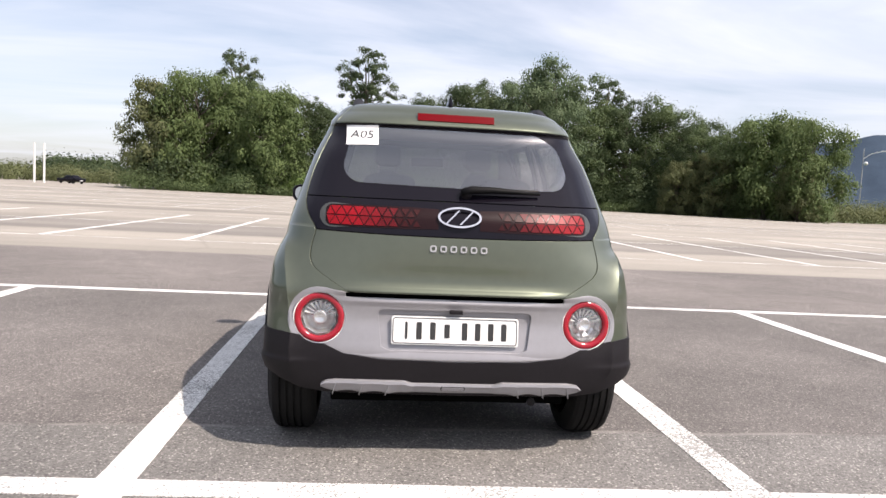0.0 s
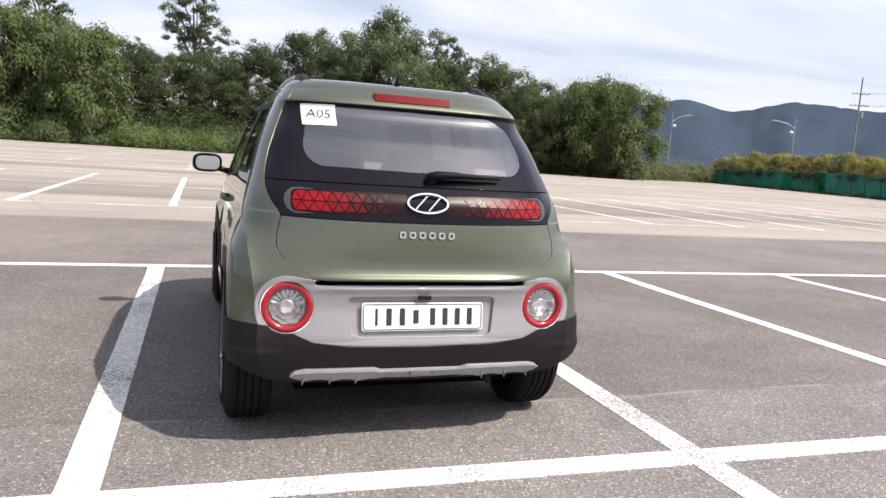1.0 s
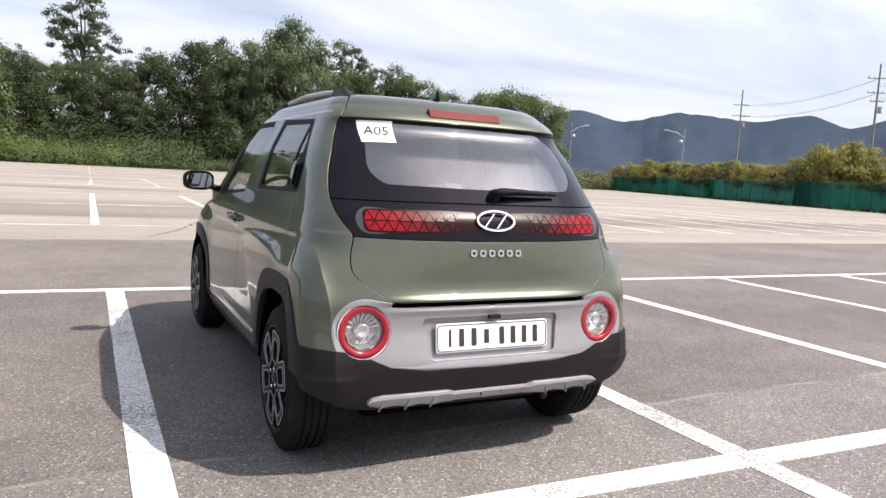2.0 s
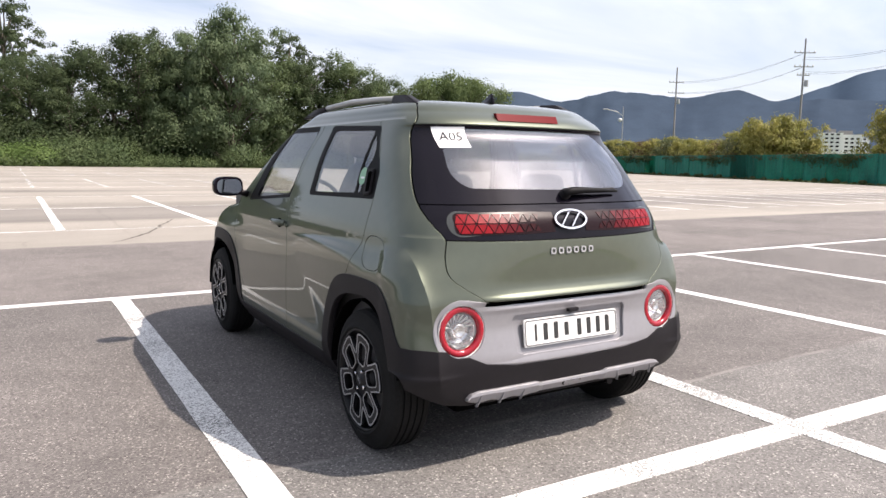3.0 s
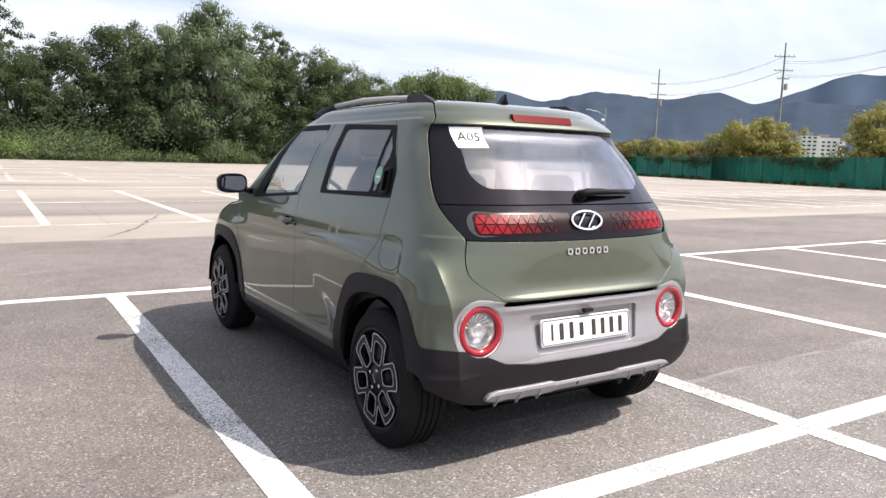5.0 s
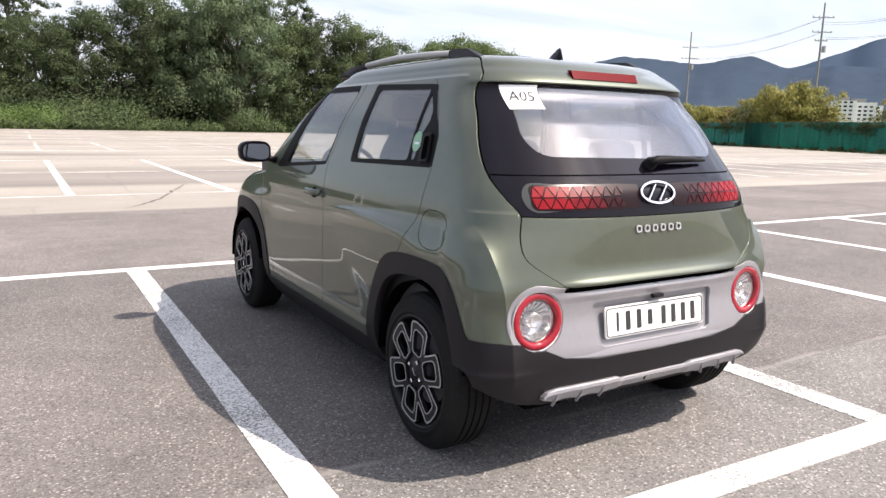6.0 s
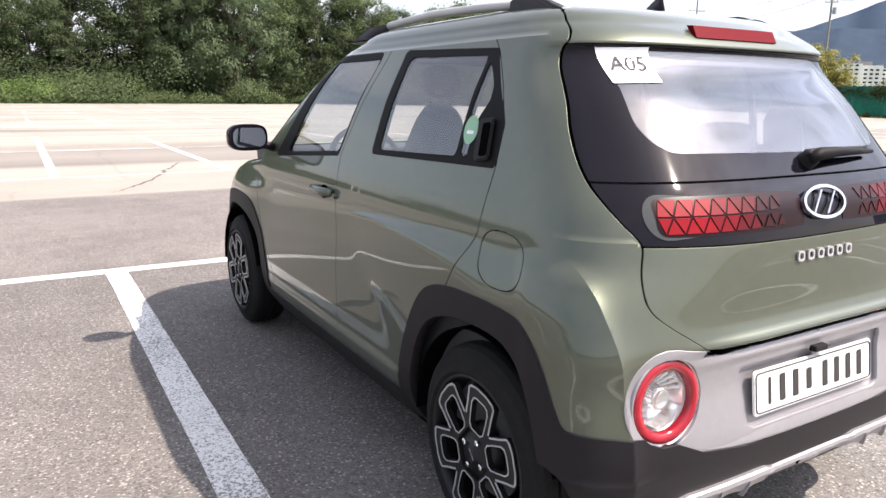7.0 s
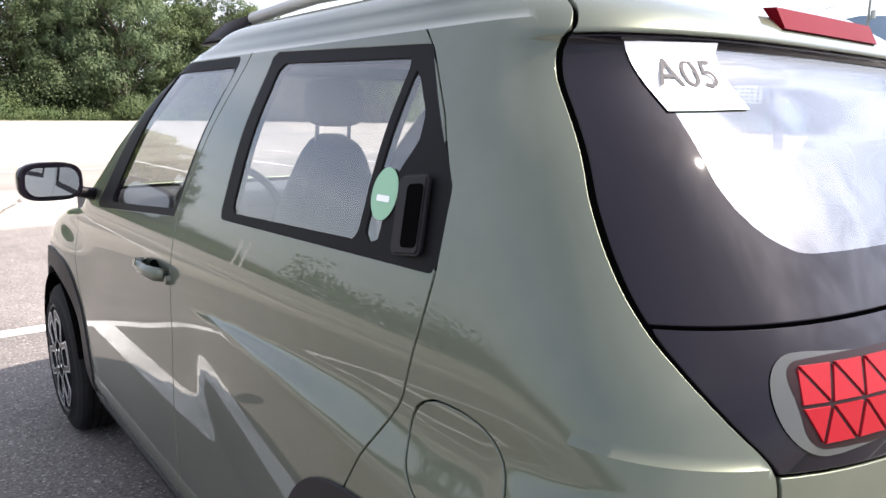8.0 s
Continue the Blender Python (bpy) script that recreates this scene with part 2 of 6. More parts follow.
def lathe(profile, steps=48, axis="x", closed=False):
    """A bmesh turned from (along, radius) pairs about an axis."""
    bm = bmesh.new()
    rings = []
    for k in range(steps):
        a = 2 * math.pi * k / steps
        c, s = math.cos(a), math.sin(a)
        ring = []
        for u, r in profile:
            p = (u, r * c, r * s) if axis == "x" else ((r * c, u, r * s) if axis == "y" else (r * c, r * s, u))
            ring.append(bm.verts.new(p))
        rings.append(ring)
    for k in range(steps):
        a, b = rings[k], rings[(k + 1) % steps]
        for j in range(len(profile) - 1):
            if profile[j][1] < 1e-6 and profile[j + 1][1] < 1e-6:
                continue
            bm.faces.new((a[j], b[j], b[j + 1], a[j + 1]))
        if closed:
            bm.faces.new((a[-1], b[-1], b[0], a[0]))
    bmesh.ops.remove_doubles(bm, verts=bm.verts, dist=1e-6)
    bmesh.ops.recalc_face_normals(bm, faces=bm.faces)
    return bm


def tube(points, radius, sides=8, bm=None, flat=1.0):
    """A bmesh tube along points; flat squeezes it upright."""
    own = bm or bmesh.new()
    pts = [Vector(p) for p in points]
    rings = []
    for i, p in enumerate(pts):
        t = (pts[min(i + 1, len(pts) - 1)] - pts[max(i - 1, 0)]).normalized()
        u = t.cross(Vector((0, 0, 1)))
        u = u.normalized() if u.length > 1e-4 else Vector((1, 0, 0))
        v = u.cross(t)
        r = radius[i] if isinstance(radius, (list, tuple)) else radius
        rings.append([own.verts.new(p + r * (math.cos(a) * u + flat * math.sin(a) * v)) for a in (2 * math.pi * k / sides for k in range(sides))])
    for a, b in zip(rings, rings[1:]):
        for k in range(sides):
            own.faces.new((a[k], a[(k + 1) % sides], b[(k + 1) % sides], b[k]))
    own.faces.new(rings[0][::-1]); own.faces.new(rings[-1])
    return own


def knots(table):
    """A smooth curve through (x, y) knots, with no overshoot."""
    xs, ys = np.array([k[0] for k in table], float), np.array([k[1] for k in table], float)
    d = np.diff(ys) / np.diff(xs)
    m = np.zeros(len(xs))
    m[0], m[-1] = d[0], d[-1]
    for i in range(1, len(xs) - 1):
        m[i] = 0 if d[i - 1] * d[i] <= 0 else 2 * d[i - 1] * d[i] / (d[i - 1] + d[i])

    def f(x):
        x = np.clip(np.asarray(x, float), xs[0], xs[-1])
        i = np.clip(np.searchsorted(xs, x) - 1, 0, len(xs) - 2)
        h = xs[i + 1] - xs[i]
        t = (x - xs[i]) / h
        return ((2 * t**3 - 3 * t**2 + 1) * ys[i] + (t**3 - 2 * t**2 + t) * h * m[i] + (3 * t**2 - 2 * t**3) * ys[i + 1] + (t**3 - t**2) * h * m[i + 1])
    return f


def polygon_distance(px, py, corners, r=0.0):
    """Signed distance from a polygon (negative inside), grown by r with round corners."""
    px, py = np.asarray(px, float), np.asarray(py, float)
    d = np.full(px.shape, 1e9)
    inside = np.zeros(px.shape, bool)
    for (ax, ay), (bx, by) in zip(corners, corners[1:] + corners[:1]):
        ex, ey = bx - ax, by - ay
        t = np.clip(((px - ax) * ex + (py - ay) * ey) / (ex * ex + ey * ey), 0, 1)
        d = np.minimum(d, np.hypot(px - ax - t * ex, py - ay - t * ey))
        if abs(ey) > 1e-12:
            inside ^= ((ay > py) != (by > py)) & (px < ex * (py - ay) / ey + ax)
    return np.where(inside, -d, d) - r


# ---- ground ----
def ground_material():
    m = bpy.data.materials.new("parking lot ground")
    m.use_nodes = True
    n, l = m.node_tree.nodes, m.node_tree.links
    b = n["Principled BSDF"]
    co = n.new("ShaderNodeTexCoord")

    def noise_at(scale, detail=4, rough=0.55, vec=None):
        t = n.new("ShaderNodeTexNoise")
        t.inputs["Scale"].default_value, t.inputs["Detail"].default_value, t.inputs["Roughness"].default_value = scale, detail, rough
        l.new(vec or co.outputs["Object"], t.inputs["Vector"])
        return t.outputs["Fac"]

    def ramp(fac, stops):
        r = n.new("ShaderNodeValToRGB")
        while len(r.color_ramp.elements) < len(stops):
            r.color_ramp.elements.new(0.5)
        for e, (p, c) in zip(r.color_ramp.elements, stops):
            e.position, e.color = p, (*c, 1) if isinstance(c, tuple) else (c, c, c, 1)
        l.new(fac, r.inputs[0])
        return r.outputs["Color"]

    def mixed(kind, fac, a, c):
        x = n.new("ShaderNodeMixRGB"); x.blend_type = kind
        for s, v in ((x.inputs[0], fac), (x.inputs[1], a), (x.inputs[2], c)):
            if isinstance(v, (int, float)): s.default_value = v if s.type == "VALUE" else (v, v, v, 1)
            elif isinstance(v, tuple): s.default_value = (*v, 1)
            else: l.new(v, s)
        return x.outputs[0]

    def step(value, a, c):
        r = n.new("ShaderNodeMapRange"); r.interpolation_type = "SMOOTHSTEP"
        r.inputs["From Min"].default_value, r.inputs["From Max"].default_value = a, c
        l.new(value, r.inputs["Value"])
        return r.outputs[0]

    def calc(op, a, c):
        x = n.new("ShaderNodeMath"); x.operation = op
        for s, v in zip(x.inputs, (a, c)):
            if isinstance(v, (int, float)): s.default_value = v
            else: l.new(v, s)
        return x.outputs[0]

    sep = n.new("ShaderNodeSeparateXYZ"); l.new(co.outputs["Object"], sep.inputs[0])
    x, y = sep.outputs["X"], sep.outputs["Y"]
    wob = calc("MULTIPLY", calc("SUBTRACT", noise_at(1.3, 3), 0.5), 0.5)
    yw = calc("ADD", y, wob)
    # asphalt: dark binder with pale stones, worn paler in patches
    cell = n.new("ShaderNodeTexVoronoi"); cell.inputs["Scale"].default_value = 140
    l.new(co.outputs["Object"], cell.inputs["Vector"])
    one = n.new("ShaderNodeSeparateColor"); l.new(cell.outputs["Color"], one.inputs[0])
    stones = ramp(one.outputs[0], [(0.0, (0.092, 0.084, 0.079)), (0.45, (0.120, 0.110, 0.104)), (0.82, (0.146, 0.134, 0.126)), (0.94, (0.186, 0.172, 0.160)), (1.0, (0.32, 0.30, 0.275))])
    big = n.new("ShaderNodeTexVoronoi"); big.inputs["Scale"].default_value = 62
    l.new(co.outputs["Object"], big.inputs["Vector"])
    pick = n.new("ShaderNodeSeparateColor"); l.new(big.outputs["Color"], pick.inputs[0])
    spot = calc("MULTIPLY", step(pick.outputs[1], 0.80, 0.86), calc("SUBTRACT", 1.0, step(big.outputs["Distance"], 0.22, 0.36)))
    stones = mixed("MIX", calc("MULTIPLY", spot, 0.9), stones, (0.32, 0.30, 0.262))
    pit = calc("MULTIPLY", step(pick.outputs[2], 0.78, 0.84), calc("SUBTRACT", 1.0, step(big.outputs["Distance"], 0.25, 0.45)))
    stones = mixed("MIX", calc("MULTIPLY", pit, 0.75), stones, (0.050, 0.046, 0.043))
    fine = ramp(noise_at(330, 2), [(0.3, 0.82), (0.7, 1.18)])
    patch = ramp(noise_at(0.42, 5), [(0.32, 0.80), (0.70, 1.22)])
    patch2 = ramp(noise_at(3.1, 4), [(0.3, 0.90), (0.7, 1.10)])
    asphalt = mixed("MULTIPLY", 1.0, mixed("MULTIPLY", 1.0, mixed("MULTIPLY", 1.0, stones, fine), patch), patch2)
    # the near strip, resurfaced and paler
    yn = calc("ADD", y, calc("MULTIPLY", wob, 0.22))
    near = calc("SUBTRACT", 1.0, step(yn, -0.09, -0.03))
    asphalt = mixed("MIX", calc("MULTIPLY", near, 0.55), asphalt, mixed("MULTIPLY", 1.0, asphalt, (1.30, 1.38, 1.39)))
    seam = calc("MULTIPLY", step(yn, -0.085, -0.06), calc("SUBTRACT", 1.0, step(yn, -0.055, -0.03)))
    asphalt = mixed("MIX", calc("MULTIPLY", calc("MULTIPLY", seam, 0.55), step(noise_at(2.2, 4), 0.40, 0.58)), asphalt, (0.26, 0.245, 0.225))
    asphalt = mixed("MIX", calc("MULTIPLY", step(yw, 3.9, 4.3), 0.35), asphalt, mixed("MULTIPLY", 1.0, asphalt, (1.5, 1.45, 1.42)))
    # cracks
    vor = n.new("ShaderNodeTexVoronoi"); vor.feature = "DISTANCE_TO_EDGE"; vor.inputs["Scale"].default_value = 0.23
    warp = n.new("ShaderNodeMixRGB"); warp.inputs[0].default_value = 0.25
    nv = n.new("ShaderNodeTexNoise"); nv.inputs["Scale"].default_value = 1.1; nv.inputs["Detail"].default_value = 5
    l.new(co.outputs["Object"], nv.inputs["Vector"]); l.new(co.outputs["Object"], warp.inputs[1]); l.new(nv.outputs["Color"], warp.inputs[2])
    l.new(warp.outputs[0], vor.inputs["Vector"])
    crack = calc("SUBTRACT", 1.0, step(vor.outputs["Distance"], 0.001, 0.006))
    # pale worn concrete further on, in long cross bands
    stretch = n.new("ShaderNodeMapping"); stretch.inputs["Scale"].default_value = (0.02, 0.33, 1)
    l.new(co.outputs["Object"], stretch.inputs[0])
    band = ramp(noise_at(1.0, 4, 0.6, stretch.outputs[0]), [(0.33, 0.66), (0.48, 1.0), (0.66, 1.16)])
    pale = mixed("MULTIPLY", 1.0, mixed("MULTIPLY", 1.0, (0.272, 0.250, 0.217), band), ramp(noise_at(55, 3), [(0.3, 0.78), (0.7, 1.2)]))
    pale = mixed("MULTIPLY", 1.0, pale, ramp(noise_at(0.23, 5), [(0.3, 0.85), (0.7, 1.12)]))
    lot = mixed("MIX", step(yn, 8.05, 8.35), asphalt, pale)
    # a dark asphalt strip between the rows
    strip = calc("MULTIPLY", step(yw, 12.2, 12.6), calc("SUBTRACT", 1.0, step(yw, 16.0, 16.5)))
    lot = mixed("MIX", calc("MULTIPLY", strip, 0.45), lot, (0.12, 0.11, 0.105))
    lot = mixed("MIX", calc("MULTIPLY", calc("MULTIPLY", crack, 0.15), step(y, 7.5, 9.0)), lot, (0.05, 0.048, 0.045))
    # grass past the edge of the lot
    grass = ramp(noise_at(0.9, 6), [(0.3, (0.045, 0.075, 0.020)), (0.55, (0.09, 0.13, 0.04)), (0.75, (0.17, 0.15, 0.07))])
    past_y = step(calc("ADD", y, calc("MULTIPLY", wob, 3.0)), 84.5, 85.2)
    past_y = calc("MULTIPLY", past_y, step(calc("ADD", x, calc("MULTIPLY", y, 0.29)), -3.0, 1.0))
    fence_off = calc("SUBTRACT", calc("SUBTRACT", x, 40.4), calc("MULTIPLY", y, 0.385))
    past_x = step(calc("ADD", fence_off, calc("MULTIPLY", wob, 3.0)), -0.3, 0.5)
    col = mixed("MIX", calc("MAXIMUM", past_y, past_x), lot, grass)
    l.new(col, b.inputs["Base Color"])
    b.inputs["Roughness"].default_value = 0.88
    b.inputs["Specular IOR Level"].default_value = 0.3
    bp = n.new("ShaderNodeBump"); bp.inputs["Strength"].default_value = 0.16; bp.inputs["Distance"].default_value = 0.008
    l.new(noise_at(170, 3, 0.7), bp.inputs["Height"])
    l.new(bp.outputs[0], b.inputs["Normal"])
    return m


gb = bmesh.new()
bmesh.ops.create_grid(gb, x_segments=24, y_segments=24, size=4500)
ground = part("ground", gb, ground_material())
tagged(ground, "grey worn asphalt parking lot running into pale concrete", "ground", kind="structure")


def paint_material(name, lo, hi, least):
    m = material(name, (0.68, 0.675, 0.65), 0.7, vary=0.10, scale=4, bump=0.3, bump_scale=120)
    n, l = m.node_tree.nodes, m.node_tree.links
    co = n.new("ShaderNodeTexCoord")
    a = n.new("ShaderNodeTexNoise"); a.inputs["Scale"].default_value = 95; a.inputs["Detail"].default_value = 4; a.inputs["Roughness"].default_value = 0.7
    c = n.new("ShaderNodeTexNoise"); c.inputs["Scale"].default_value = 1.2; c.inputs["Detail"].default_value = 3
    g = n.new("ShaderNodeNewGeometry")
    l.new(g.outputs["Position"], a.inputs["Vector"]); l.new(g.outputs["Position"], c.inputs["Vector"])
    s = n.new("ShaderNodeMath"); s.operation = "MULTIPLY_ADD"; s.inputs[1].default_value = 0.45
    l.new(c.outputs["Fac"], s.inputs[0]); l.new(a.outputs["Fac"], s.inputs[2])
    r = n.new("ShaderNodeMapRange")
    r.inputs["From Min"].default_value, r.inputs["From Max"].default_value = lo, hi
    r.inputs["To Min"].default_value, r.inputs["To Max"].default_value = 1.0, least
    l.new(s.outputs[0], r.inputs["Value"])
    l.new(r.outputs[0], n["Principled BSDF"].inputs["Alpha"])
    return m


M_LINE = paint_material("worn white line paint", 0.73, 0.82, 0.34)
M_FADED = paint_material("faded white line paint", 0.60, 0.78, 0.12)


def line(x0, y0, x1, y1, w=0.13, mat=None):
    """One painted line, a thin slab with slightly ragged edges."""
    a, b = Vector((x0, y0, 0)), Vector((x1, y1, 0))
    t = (b - a).normalized(); u = Vector((-t.y, t.x, 0)); length = (b - a).length
    k = max(2, min(60, int(length / 0.12)))
    bm = bmesh.new()
    rows = []
    for i in range(k + 1):
        p = a + t * length * i / k
        e1, e2 = w / 2 + random.uniform(-0.0015, 0.0015), w / 2 + random.uniform(-0.0015, 0.0015)
        rows.append([bm.verts.new(p + u * e1 + Vector((0, 0, z))) for z in (0.0005, 0.004)] + [bm.verts.new(p - u * e2 + Vector((0, 0, z))) for z in (0.004, 0.0005)])
    for r, s in zip(rows, rows[1:]):
        for j in range(3):
            bm.faces.new((r[j], s[j], s[j + 1], r[j + 1]))
    bm.normal_update()
    ob = part("parking_line", bm, mat or M_LINE)
    return tagged(ob, "worn white painted parking bay line on the ground", "road marking", "parking lines", "structure")


BAY, BAY0 = 2.455, -1.27
BAY_SHIFT = {1: -0.030, 2: -0.040}  # lines painted a little off the even spacing


def cross_near(x): return -0.778 - 0.034 * x
def cross_far(x): return 3.965 - 0.020 * x


for k in range(-12, 15):
    x = BAY0 + BAY * k + BAY_SHIFT.get(k, 0.0)
    line(x, -5.55, x, cross_near(x) - 0.068, 0.145)
    line(x, cross_near(x) + 0.068, x, cross_far(x) - 0.066, 0.145)
line(-33, cross_near(-33), 38, cross_near(38), 0.135)
line(-33, cross_far(-33), 38, cross_far(38), 0.13)
line(-33, -5.6, 38, -5.6, 0.13)
for row, (y0, ym, y1) in enumerate(((10.5, 16.1, 21.4), (28.5, 33.8, 39.0), (45.5, 50.6, 55.8), (62.0, 67.0, 72.0))):
    for k in range(-14, 20):
        x = -1.37 + 2.60 * k
        if k == -1 and row in (1, 2): continue  # worn away
        line(x, y0 + 0.07, x, ym - 0.06, 0.14, M_LINE if row == 0 else M_FADED)
        line(x, ym + 0.06, x, y1, 0.14, M_LINE if row == 0 else M_FADED)
    for yy, w in ((y0, 0.10), (ym, 0.12), (y1 + 0.06, 0.08)):
        line(-38, yy, 47 if y0 < 25 else 52, yy, w, M_FADED)

crack = [(-0.80, 8.42), (-0.52, 8.90), (-0.20, 9.55), (0.08, 10.30), (0.28, 11.00), (0.43, 11.40), (0.72, 12.30)]
bm = bmesh.new()
edges_v = []
for i in range(49):
    f = i / 48 * (len(crack) - 1)
    k = min(int(f), len(crack) - 2)
    x, y = (crack[k][j] + (crack[k + 1][j] - crack[k][j]) * (f - k) for j in (0, 1))
    x += random.uniform(-0.03, 0.03)
    w = random.uniform(0.012, 0.032) * min(1.0, 0.3 + min(i, 48 - i) / 10)
    edges_v.append([bm.verts.new((x - w, y, 0.0025)), bm.verts.new((x + w, y, 0.0025))])
for a, b in zip(edges_v, edges_v[1:]):
    bm.faces.new((a[0], a[1], b[1], b[0]))
M_CRACK = material("dirt-filled crack", (0.085, 0.075, 0.062), 0.95, vary=0.3, scale=6)
tagged(part("pavement_crack", bm, M_CRACK), "dark ragged crack across the pale concrete", "crack", kind="structure")


# ---- trees ----
def leaf_material(name, base, second, trans=0.38):
    m = material(name, base, 0.6, second=second, scale=0.30, island=0.10, spec=0.2)
    n, l = m.node_tree.nodes, m.node_tree.links
    b = n["Principled BSDF"]
    t = n.new("ShaderNodeBsdfTranslucent")
    mx = n.new("ShaderNodeMixShader"); mx.inputs[0].default_value = trans
    src = b.inputs["Base Color"].links[0].from_socket
    l.new(src, t.inputs["Color"])
    l.new(b.outputs[0], mx.inputs[1]); l.new(t.outputs[0], mx.inputs[2])
    l.new(mx.outputs[0], n["Material Output"].inputs[0])
    return m


M_LEAF_DARK = leaf_material("dark green leaves", (0.036, 0.059, 0.028), (0.086, 0.114, 0.050))
M_LEAF_MID = leaf_material("mid green leaves", (0.057, 0.090, 0.039), (0.122, 0.160, 0.067))
M_LEAF_BRIGHT = leaf_material("bright green leaves", (0.068, 0.108, 0.038), (0.132, 0.172, 0.066))
M_LEAF_OLIVE = leaf_material("olive brown leaves", (0.078, 0.098, 0.042), (0.155, 0.165, 0.078))
M_LEAF_FEATHER = leaf_material("soft green leaves", (0.070, 0.108, 0.056), (0.138, 0.180, 0.092))
M_LEAF_VINE = leaf_material("light green vine leaves", (0.078, 0.132, 0.034), (0.150, 0.215, 0.068))
M_LEAF_YELLOW = leaf_material("yellow green leaves", (0.180, 0.190, 0.045), (0.350, 0.310, 0.10))
M_LEAF_RUST = leaf_material("rusty brown leaves", (0.085, 0.060, 0.028), (0.150, 0.095, 0.045))
M_BARK = material("grey brown bark", (0.09, 0.075, 0.06), 0.9, vary=0.35, scale=3, bump=0.6, bump_scale=14)


def leaves_mesh(name, rng, lobes, count, size, mat, droop=0.0, shell=0.72):
    """Many small leaf sprays scattered over and inside the lobes (centre, radii)."""
    vol = np.array([r[0] * r[1] + r[1] * r[2] + r[0] * r[2] for _, r in lobes])
    pick = rng.choice(len(lobes), count, p=vol / vol.sum())
    c = np.array([k[0] for k in lobes])[pick]; r = np.array([k[1] for k in lobes])[pick]
    d = rng.normal(size=(count, 3)); d /= np.linalg.norm(d, axis=1)[:, None]
    d[:, 2] = np.where(d[:, 2] < -0.35, -d[:, 2] * 0.6, d[:, 2])
    depth = shell + (1.12 - shell) * rng.random(count) ** 0.7
    p = c + r * d * depth[:, None]
    p += rng.normal(size=(count, 3)) * r * 0.14
    p[:, 2] -= droop * rng.random(count) ** 2
    nrm = d * 1.4 + rng.normal(size=(count, 3)) * 0.20 + np.array([0, 0, 0.25])
    nrm /= np.linalg.norm(nrm, axis=1)[:, None]
    ref = rng.normal(size=(count, 3))
    if droop: ref = ref * 0.35 + np.array([0, 0, 1.0])
    u = np.cross(nrm, ref); u /= np.linalg.norm(u, axis=1)[:, None]
    v = np.cross(nrm, u)
    s = 0.85 * size * (0.55 + 0.9 * rng.random(count))[:, None]
    long = (1.9 if droop else 1.15)
    quad = np.stack([p - u * s * 0.5, p - v * s * long * 0.5 + nrm * s * 0.12, p + u * s * 0.5, p + v * s * long * 0.5 - nrm * s * 0.12], 1).reshape(-1, 3)
    me = bpy.data.meshes.new(name)
    me.vertices.add(count * 4); me.vertices.foreach_set("co", quad.ravel())
    me.loops.add(count * 4); me.loops.foreach_set("vertex_index", np.arange(count * 4))
    me.polygons.add(count); me.polygons.foreach_set("loop_start", np.arange(0, count * 4, 4)); me.polygons.foreach_set("loop_total", np.full(count, 4))
    me.materials.append(mat)
    me.update(calc_edges=True)
    return me


def crooked(rng, a, b, bend, steps=5):
    a, b = Vector(a), Vector(b)
    off = Vector(rng.normal(size=3) * bend)
    return [a.lerp(b, i / steps) + off * math.sin(math.pi * i / steps) for i in range(steps + 1)]


def tree(kind, seed, height, spread, mat, count, label, size=0.28, sparse=False, droop=0.0, low=0.10, cone=0.0):
    """A tree: tapered trunk with limbs, and a crown of leaf sprays in clumps round the limb ends."""
    rng = np.random.default_rng(seed)
    root = new(kind)
    bm = bmesh.new()
    top = (rng.normal() * 0.4, rng.normal() * 0.4, height * 0.90)
    trunk = crooked(rng, (0, 0, -0.2), top, height * 0.02, 7)
    tube(trunk, [height * 0.020 * (1 - 0.12 * i) for i in range(8)], 8, bm)
    lobes = []
    n_limbs = 24 if sparse else 34
    for i in range(n_limbs):
        f = low + (0.95 - low) * (i + 0.5 * rng.random()) / n_limbs
        g = (f - low) / (1 - low)
        ang = i * 2.4 + rng.random()
        round_ = math.sqrt(max(0.05, 1 - (2 * g - 0.85) ** 2 / 1.35)) * (1 - cone * g)
        reach = spread * round_ * (0.50 + 0.55 * rng.random())
        start = trunk[min(7, int(max(0.08, f - 0.14) * 7.5))]
        end = Vector((math.cos(ang) * reach, math.sin(ang) * reach, height * f))
        limb = crooked(rng, start, end, 0.3, 4)
        tube(limb, [height * 0.007 * (1 - 0.18 * k) for k in range(5)], 5, bm)
        for k in range(7 if sparse else 4):
            back = 0.32 * k / 4 * rng.random()
            q = end.lerp(start, back) + Vector(rng.normal(size=3) * spread * (0.24 if sparse else 0.16))
            r = spread * (0.15 if sparse else 0.185) * (0.5 + 0.9 * rng.random())
            lobes.append(((q.x, q.y, min(q.z, height * 0.96)), (r * (0.8 + 0.5 * rng.random()), r * (0.8 + 0.5 * rng.random()), r * (0.70 + 0.55 * rng.random()))))
    lobes.append(((top[0], top[1], height * 0.93), (spread * 0.16, spread * 0.16, height * 0.06)))
    part("trunk", bm, M_BARK, root, smooth=True)
    hung("crown", leaves_mesh("crown", rng, lobes, count, size, mat, droop, 0.35), root)
    return tagged(root, label, "tree", "tree belt")


def stand(az, dist, x0=-0.3, y0=-3.3):
    """A place at a bearing (degrees from straight ahead) and distance, by default from where the walk starts."""
    return x0 + dist * math.sin(radians(az)), y0 + dist * math.cos(radians(az))


PAUSE = (-2.1, -2.7)  # where the walk pauses


